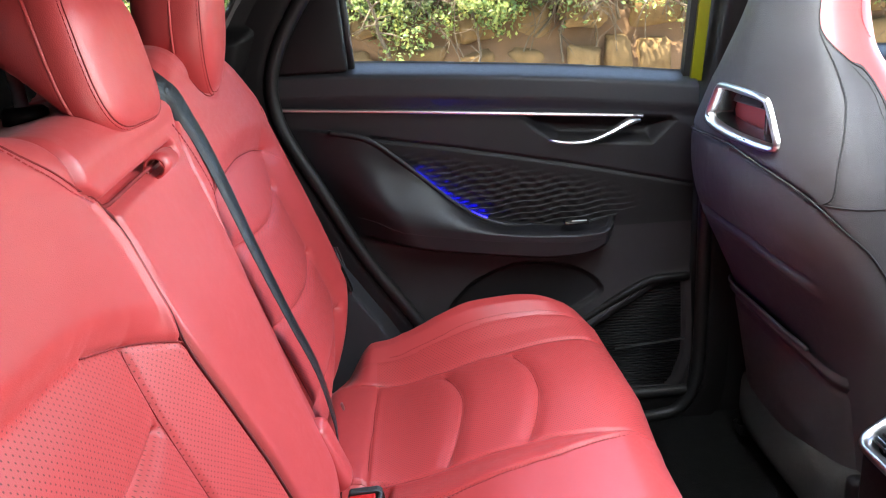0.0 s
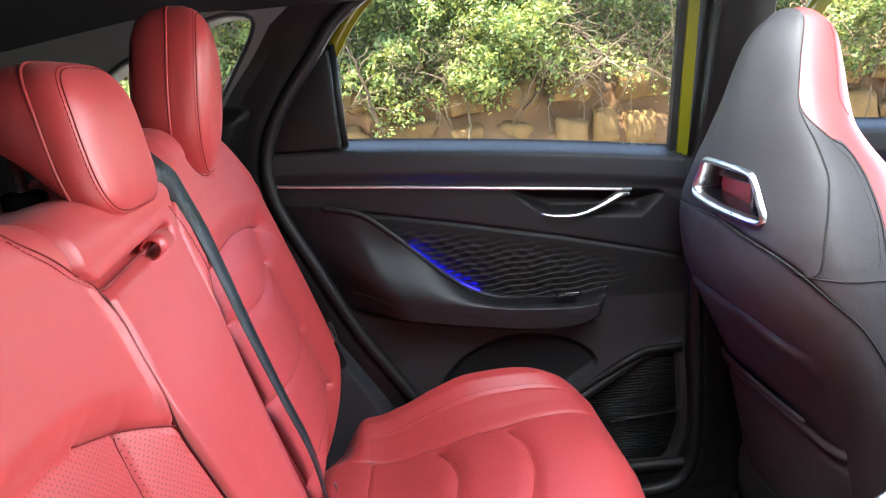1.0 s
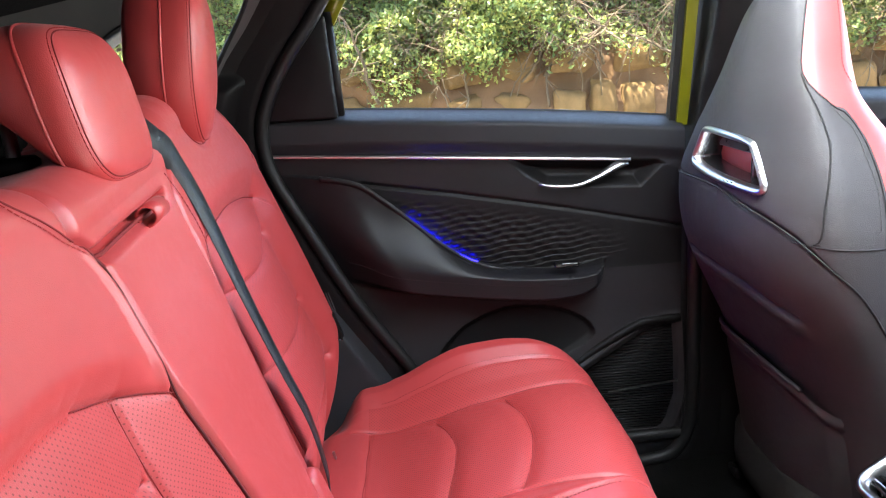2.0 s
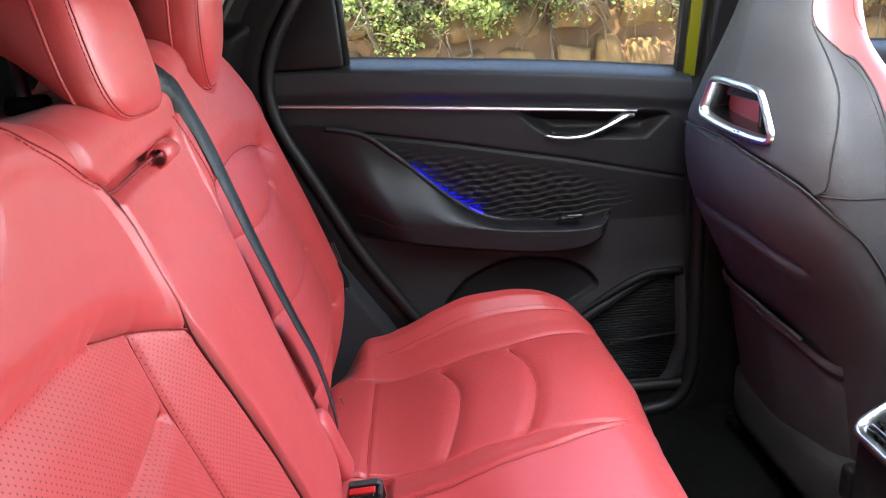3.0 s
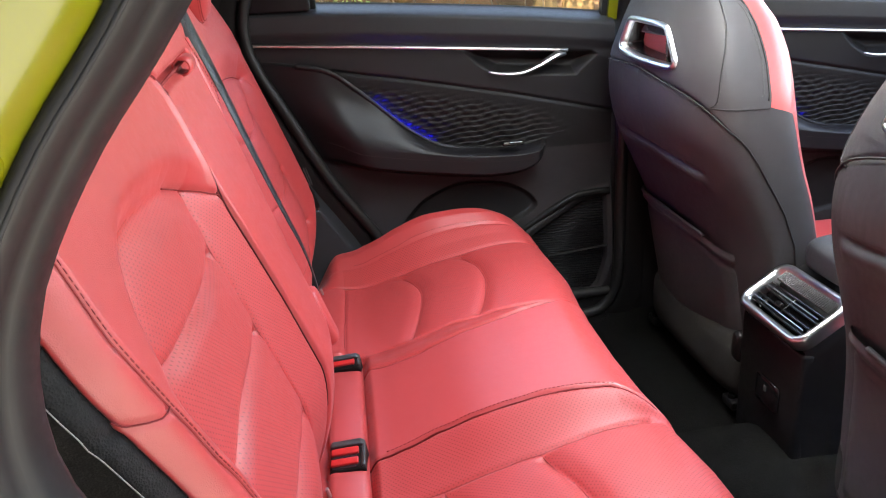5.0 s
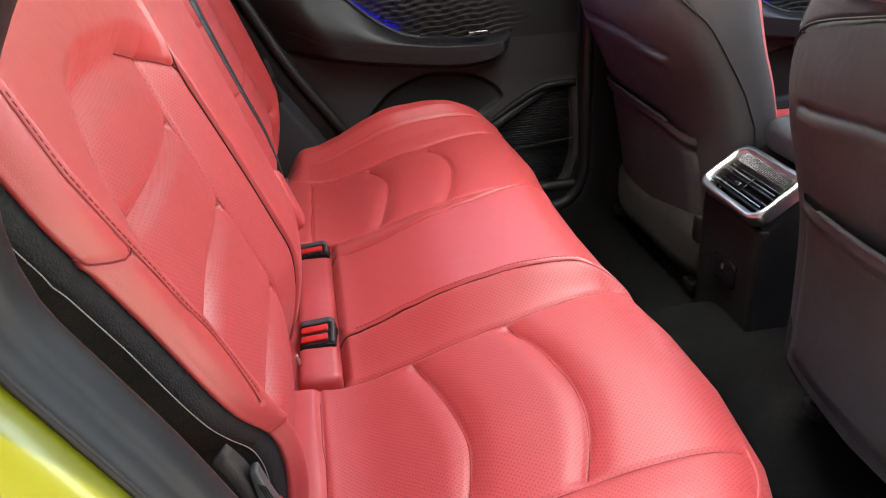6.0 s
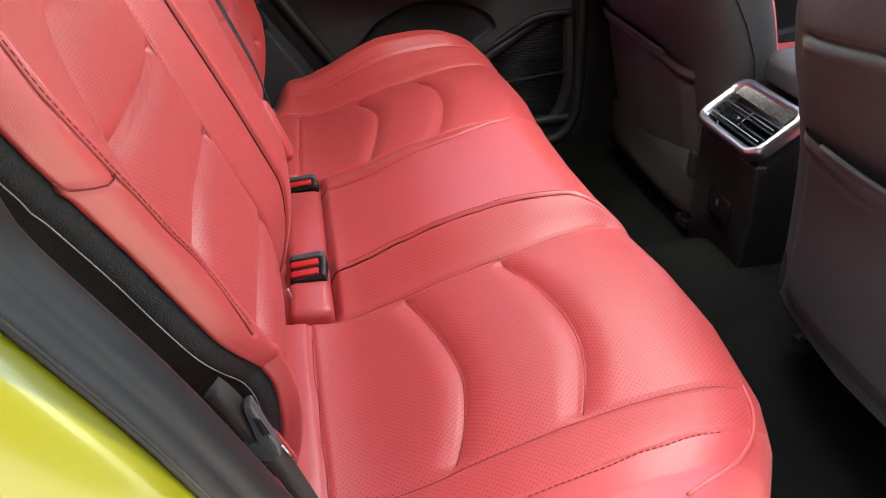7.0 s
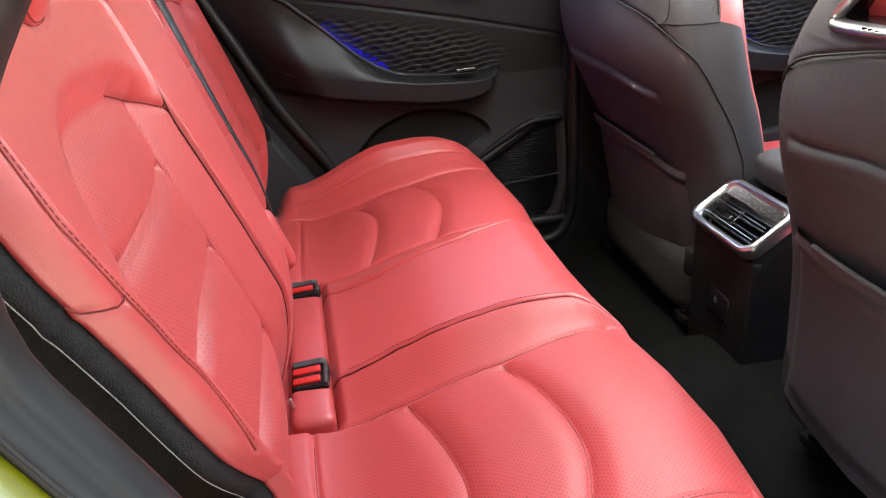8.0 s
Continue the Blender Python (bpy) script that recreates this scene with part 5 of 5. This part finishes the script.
def seat_surface(T, Z):
    """Seat shell round its upright axis. T: turn from the rear middle, positive to +y."""
    xr, xf = lerp(Z, S_REAR), lerp(Z, S_FRONT)
    w, e = seat_shape(T, Z)
    d, c = (xf - xr) / 2, (xf + xr) / 2
    X = c - d * np.sign(np.cos(T)) * np.abs(np.cos(T)) ** 0.55 - SEAT["lean"] * (1.0 - Z)
    Y = w * np.sign(np.sin(T)) * np.abs(np.sin(T)) ** e
    return X, Y


def on_seat(t, z, lift=0.0):
    x, y = seat_surface(np.array([t]), np.array([z]))
    return Vector((float(x[0]) - lift * math.cos(t), float(y[0]) + lift * math.sin(t), z))


def seat_turn(y, z):
    w, e = [float(v) for v in seat_shape(y, z)]
    return math.copysign(math.asin(min(1.0, (abs(y) / w) ** (1 / e))), y)


def seat_rear(y, z):
    """x of the rear face at y, z."""
    return on_seat(seat_turn(y, z), z).x


def build_front_seat(y0, inner, lean=0.0):
    """inner: +1 where the car's middle lies towards +y of the seat."""
    SEAT["lean"], SEAT["inner"] = lean, inner
    rise = 0.25 * lean
    seat = thing("front_seat", "black leather front sport seat with red leather edges", "car seat", (0, y0, 0), "front seats")
    zs = np.concatenate([np.linspace(0.33 + 0.5 * lean, 1.24, 240), np.linspace(1.244, 1.285, 18)])
    v = np.concatenate([np.linspace(0, 1, 90), 1 + np.linspace(0, 1, 30)[1:]])
    v = np.concatenate([-v[::-1], v[1:]])
    V, Z = np.meshgrid(v, zs, indexing="ij")
    red = lerp(Z, RED_T)
    T = np.sign(V) * np.where(np.abs(V) <= 1, np.abs(V) * red, red + (math.pi - red) * (np.abs(V) - 1))
    X, Y = seat_surface(T, Z)
    rear = sstep(0.1, 0.5, np.cos(T))
    Yi = Y * inner
    # the hollow of the rear shell, its fold and slack leather
    X += rear * 0.010 * np.exp(-((Z - 0.72) / 0.13) ** 2) * np.cos(np.clip(Y / 0.2, -1, 1) * math.pi / 2) ** 2
    fold = Z - rise - np.interp(Yi, [-0.2, -0.05, 0.022, 0.12, 0.18], [0.812, 0.803, 0.799, 0.783, 0.776])
    there = sstep(-0.20, -0.16, Yi) * sstep(0.19, 0.16, Yi)
    X += rear * there * (0.006 * np.exp(-((fold - 0.004) / 0.004) ** 2) - 0.006 * np.exp(-((fold + 0.012) / 0.012) ** 2))
    SX = np.array([[noise.noise((float(Y[i, j]) * 7, float(Z[i, j]) * 5, 3.0)) for j in range(Z.shape[1])] for i in range(0, Z.shape[0], 4)])
    X += rear * 0.003 * np.repeat(SX, 4, 0)[:Z.shape[0]] * (Z < 0.95)
    # the shell is drawn in along the seam
    sm = np.interp(np.abs(T), [0, 0.29, 0.71, 1.0, 1.25, 1.47, 1.56], [0.958, 0.953, 0.934, 0.913, 0.88, 0.837, 0.754])
    sm = np.where(T * inner > 0, sm, 0.955)
    X += 0.004 * np.exp(-((Z - sm) / 0.004) ** 2) * rear
    P = np.stack([X, Y, Z], -1)
    vm = np.abs((V[:-1, :-1] + V[1:, 1:]) / 2)
    y, z, t, s = [(q[:-1, :-1] + q[1:, 1:]) / 2 for q in (Yi, Z, T * inner, sm)]
    reg = np.where(z < s, 1, 0)
    reg[vm > 1] = 2
    reg[inside(y, z, [(0.01 + (p[0] - 0.01) * 0.95, 1.007 + (p[1] - 1.007) * 0.88) for p in HOLE]) & (np.cos(t) > 0)] = 9
    grid_parts(P, np.stack([Y, Z], -1), reg, [("headrest_shell", m_black, "black leather upper shell"), ("back_panel", m_black, "black leather back panel"), ("front_cover", m_red, "red leather front and edges")], seat)
    # seams
    path = [(-1.4, 0.945), (-0.63, 0.952), (-0.07, 0.959), (0.29, 0.953), (0.71, 0.934), (1.0, 0.913), (1.25, 0.88), (1.47, 0.837), (1.555, 0.754), (1.57, 0.68), (1.57, 0.62), (1.57, 0.5)]
    c = [on_seat(inner * p[0], p[1], 0.0012) for p in smooth_curve(path, 0.03)]
    part("seam", tube_bm(c, 0.0016, 6), m_seamblack, seat, "", True)
    wing = [(1.119, 0.907), (1.207, 0.92), (1.271, 0.964), (1.362, 1.023), (1.407, 1.052), (1.402, 1.096), (1.265, 1.14)]
    for s in (1, -1):
        c = [on_seat(s * p[0], p[1], 0.0003) for p in smooth_curve(wing, 0.02)]
        part("seam", tube_bm(c, 0.0013, 6), m_seamblack, seat, "", True)
        c = [on_seat(s * (p[0] + 0.014), p[1], 0.001) for p in smooth_curve(wing, 0.01)]
        part("stitching", stitches_bm(c, 0.007, 0.0045, 0.0007), m_thread, seat, "grey thread seam")
        c = [on_seat(s * p, 0.907, 0.0003) for p in np.linspace(0.98, 1.58, 16)]
        part("seam", tube_bm(c, 0.0013, 6), m_seamblack, seat, "", True)
        zz = np.linspace(0.92, 1.27, 60)
        c = [on_seat(s * (float(lerp(z, RED_T)) - 0.01), z, 0.0003) for z in zz]
        part("seam", tube_bm(c, 0.0012, 6), m_seamblack, seat, "", True)
        c = [on_seat(s * (float(lerp(z, RED_T)) - 0.022), z, 0.0008) for z in zz]
        part("stitching", stitches_bm(c, 0.007, 0.0045, 0.0007), m_thread, seat, "grey thread seam")
        c = [on_seat(s * (float(lerp(z, RED_T)) + 0.38), z, 0.0008) for z in np.linspace(1.12, 1.26, 30)]
        part("stitching", stitches_bm(c, 0.006, 0.004, 0.0007), m_redthread, seat, "red thread seam")
    # chrome framed opening
    hp = cut_corners(HOLE, 2)
    cy, cz = 0.01, 1.007

    hv = np.array(hp)
    tv = np.roll(hv, -1, 0) - np.roll(hv, 1, 0)
    nv = np.stack([tv[:, 1], -tv[:, 0]], 1) / np.linalg.norm(tv, axis=1)[:, None]
    nv *= np.sign(np.sum(nv * (hv - np.array((cy, cz))), 1))[:, None]

    
    def ring(rows):
        out = []
        for grow, depth in rows:
            q = hv + nv * grow
            out.append([(seat_rear(inner * v[0], v[1]) + depth, inner * v[0], v[1]) for v in q])
        return out
    fr = sheet("opening_frame", ring(((0.002, 0.006), (0.001, -0.002), (-0.001, -0.0055), (-0.004, -0.007), (-0.007, -0.0055), (-0.0095, -0.001), (-0.0105, 0.010))), m_chrome, seat, "polished chrome frame round the opening", close=True)
    sheet("opening_lining", ring(((-0.010, 0.008), (-0.012, 0.020), (-0.014, 0.040))), m_darkchrome, seat, "dark polished opening lining", close=True)
    part("opening_back", prism_bm([(inner * (cy + (p[0] - cy) * 0.84), cz + (p[1] - cz) * 0.84) for p in HOLE], "x", 0.790, 0.796), m_red, seat, "red leather seen through the opening")
    part("opening_bridge", box_bm((0.012, 0.007, 0.058), (0.782, inner * 0.052, 1.007), 0.002), m_darkchrome, seat, "dark upright bar")
    # grey plate added for the grey reflection at the top of the opening
    part("opening_reflection", box_bm((0.006, 0.150, 0.030), (0.785, 0, 1.030), 0.002, Euler((0, radians(35), 0)).to_matrix()), m_ribs, seat, "grey plate standing in for reflections in the opening")
    bm = bmesh.new()
    for k in range(5):
        box_bm((0.0012, 0.007, 0.005), (seat_rear(inner * (0.005 + 0.0115 * k), 0.9725) - 0.0048, inner * (0.005 + 0.0115 * k), 0.9725), 0, bm=bm)
    part("frame_badge", bm, m_gloss, fr, "small dark bars on the frame")
    # map pocket
    lip_y, lip_z = [-0.20, 0.0, 0.10, 0.15, 0.185], ([0.652, 0.650, 0.637, 0.624, 0.615] if not lean else [0.702, 0.702, 0.698, 0.697, 0.695])
    A, B = np.meshgrid(np.linspace(-0.20, 0.185, 60), np.linspace(0, 1, 60), indexing="ij")
    R = np.zeros(A.shape + (3,))
    for i in range(A.shape[0]):
        top = float(np.interp(A[i, 0], lip_y, lip_z))
        for j in range(A.shape[1]):
            foot = 0.38 + 0.3 * lean
            b = foot + B[i, j] * (top - foot)
            edge = min(1, (A[i, j] + 0.20) / 0.03, (0.185 - A[i, j]) / 0.03, (b - foot) / 0.03)
            lip = math.exp(-((b - top + 0.014) / 0.007) ** 2) - 0.8 * math.exp(-((b - top + 0.033) / 0.006) ** 2)
            R[i, j] = (seat_rear(inner * A[i, j], b) - 0.013 * max(edge, 0) ** 0.5 - 0.005 * lip + 0.003, inner * A[i, j], b)
    pk = sheet("map_pocket", R, m_black, seat, "black leather map pocket")
    part("pocket_hem", tube_bm([R[i, -1] for i in range(1, 49)], 0.004, 8), m_black, pk, "", True)
    # skirt, cushion and rails
    rounded("rear_skirt", (1.01 - 0.35 * lean, 0, 0.375 + 0.42 * lean), (0.142, 0.252, 0.085), m_fabric, seat, (0.4, 0.5), 0, 0, "black felt lower skirt")
    part("cushion", box_bm((0.46, 0.50, 0.14), (1.27, 0, 0.45), 0.05, seg=4), m_red, seat, "red leather cushion", True)
    part("base_cover", box_bm((0.40, 0.42, 0.12), (1.2, 0, 0.40), 0.03, seg=3), m_plastic, seat, "", True)
    for s in (-1, 1):
        part("seat_rail", box_bm((0.62, 0.03, 0.03), (1.20, s * 0.19, 0.302), 0.004), m_plastic, seat)
        part("rail_bracket", box_bm((0.06, 0.045, 0.02), (0.905, s * 0.20, 0.300), 0.005), m_plastic, seat)
        part("rail_bolt", tube_bm([(0.885, s * 0.20, 0.31), (0.885, s * 0.20, 0.318)], 0.008, 6), m_gloss, seat)
    return seat


# ---- centre console ----
def build_console():
    mid = 0.045
    con = thing("centre_console", "black centre console with chrome-framed rear air vent", "console", (0, mid, 0))
    rows = []
    for x, zt in ((0.858, 0.548), (0.90, 0.588), (0.935, 0.612), (1.0, 0.64), (1.1, 0.655), (1.6, 0.65)):
        w = 0.098
        b = 0.02 if x < 0.9 else 0
        rows.append([(x + b, -w * 0.95, 0.27), (x + b * 0.4, -w * 0.97, 0.40), (x, -w, zt - 0.03), (x, -w * 0.93, zt), (x, w * 0.93, zt), (x, w, zt - 0.03), (x + b * 0.4, w * 0.97, 0.40), (x + b, w * 0.95, 0.27)])
    sheet("side_body", rows, m_plastic, con)
    part("rear_face", prism_bm([(-0.093, 0.27), (0.093, 0.27), (0.095, 0.40), (0.097, 0.545), (-0.097, 0.545), (-0.095, 0.40)], "x", 0.852, 0.875, 0.006), m_plastic, con, "", True)
    # vent, lying back
    tilt = Matrix.Translation((0.884, 0, 0.594)) @ Euler((0, radians(55), 0)).to_matrix().to_4x4()

    def put(bm):
        bmesh.ops.transform(bm, matrix=tilt, verts=bm.verts)
        return bm

    def rounded_rect(w, h, r, n=6):
        out = []
        for cx, cy, a0 in ((w - r, h - r, 0), (-w + r, h - r, 90), (-w + r, -h + r, 180), (w - r, -h + r, 270)):
            out += [(cx + r * math.cos(radians(a0 + 90 * k / n)), cy + r * math.sin(radians(a0 + 90 * k / n))) for k in range(n + 1)]
        return out
    rows = []
    for grow, depth in ((0.0, 0.016), (0.001, -0.003), (-0.003, -0.009), (-0.009, -0.008), (-0.015, 0.001), (-0.017, 0.014)):
        rows.append([tuple(tilt @ Vector((depth, p[0], p[1]))) for p in rounded_rect(0.098 + grow, 0.056 + grow, 0.026 + grow * 0.5)])
    sheet("vent_frame", rows, m_chrome, con, "polished chrome vent frame", close=True)
    part("vent_well", put(box_bm((0.008, 0.175, 0.092), (0.022, 0, 0), 0.003)), m_gloss, con)
    for k in range(4):
        part("vent_slat", put(box_bm((0.016, 0.158, 0.004), (0.006, 0, -0.030 + 0.0145 * k), 0.001, Euler((0, radians(-30), 0)).to_matrix())), m_gloss, con, "gloss black vent slat")
    for k in (0, 2):
        part("slat_edge", put(box_bm((0.002, 0.150, 0.0022), (-0.0035, 0, -0.027 + 0.0145 * k), 0.0006)), m_chrome, con, "thin chrome slat edge")
    part("vent_tab", put(box_bm((0.012, 0.018, 0.010), (-0.003, 0.01, -0.016), 0.003)), m_gloss, con)
    part("vent_divider", put(box_bm((0.010, 0.003, 0.05), (0.004, 0.0, -0.012), 0.001)), m_gloss, con)
    bm = bmesh.new()
    for k in range(30):
        t2 = put(box_bm((0.006, 0.0019, 0.024), (0.0, -0.075 + 0.0052 * k, 0.032), 0.0008, seg=1))
        me = bpy.data.meshes.new("tmp")
        t2.to_mesh(me)
        t2.free()
        bm.from_mesh(me)
        bpy.data.meshes.remove(me)
    rib = part("ribbed_top", bm, m_darkchrome, con, "ribbed grey band over the vent")
    tagged(rib, kind="stuff")
    rounded("armrest_lid", (1.10, 0, 0.655), (0.165, 0.085, 0.036), m_doorpad, con, (0.35, 0.5), 0, 0, "black leather armrest lid")
    part("socket_cover", box_bm((0.006, 0.07, 0.05), (0.850, -0.01, 0.43), 0.006), m_gloss, con, "gloss black socket cover", True)
    part("socket_mark", box_bm((0.002, 0.007, 0.011), (0.8465, -0.006, 0.437), 0.0006), m_thread, con)
    part("foot_duct", box_bm((0.03, 0.03, 0.06), (0.862, 0.11, 0.46), 0.01, seg=3), m_plastic, con, "", True)


build_shell()
build_backrest()
build_cushion()
build_bench_details()
build_buckle(-0.10, True)
build_buckle(0.17, False)
build_rear_headrests()
build_belts()
far_door = build_rear_door()
copy_thing(far_door, pose(0.93, 0.0, -0.02))
build_front_seat(SEAT_Y, -1)
build_front_seat(-SEAT_Y, 1, 0.17)
build_console()
build_ground()
build_hedge()
build_light_block()
build_wall()
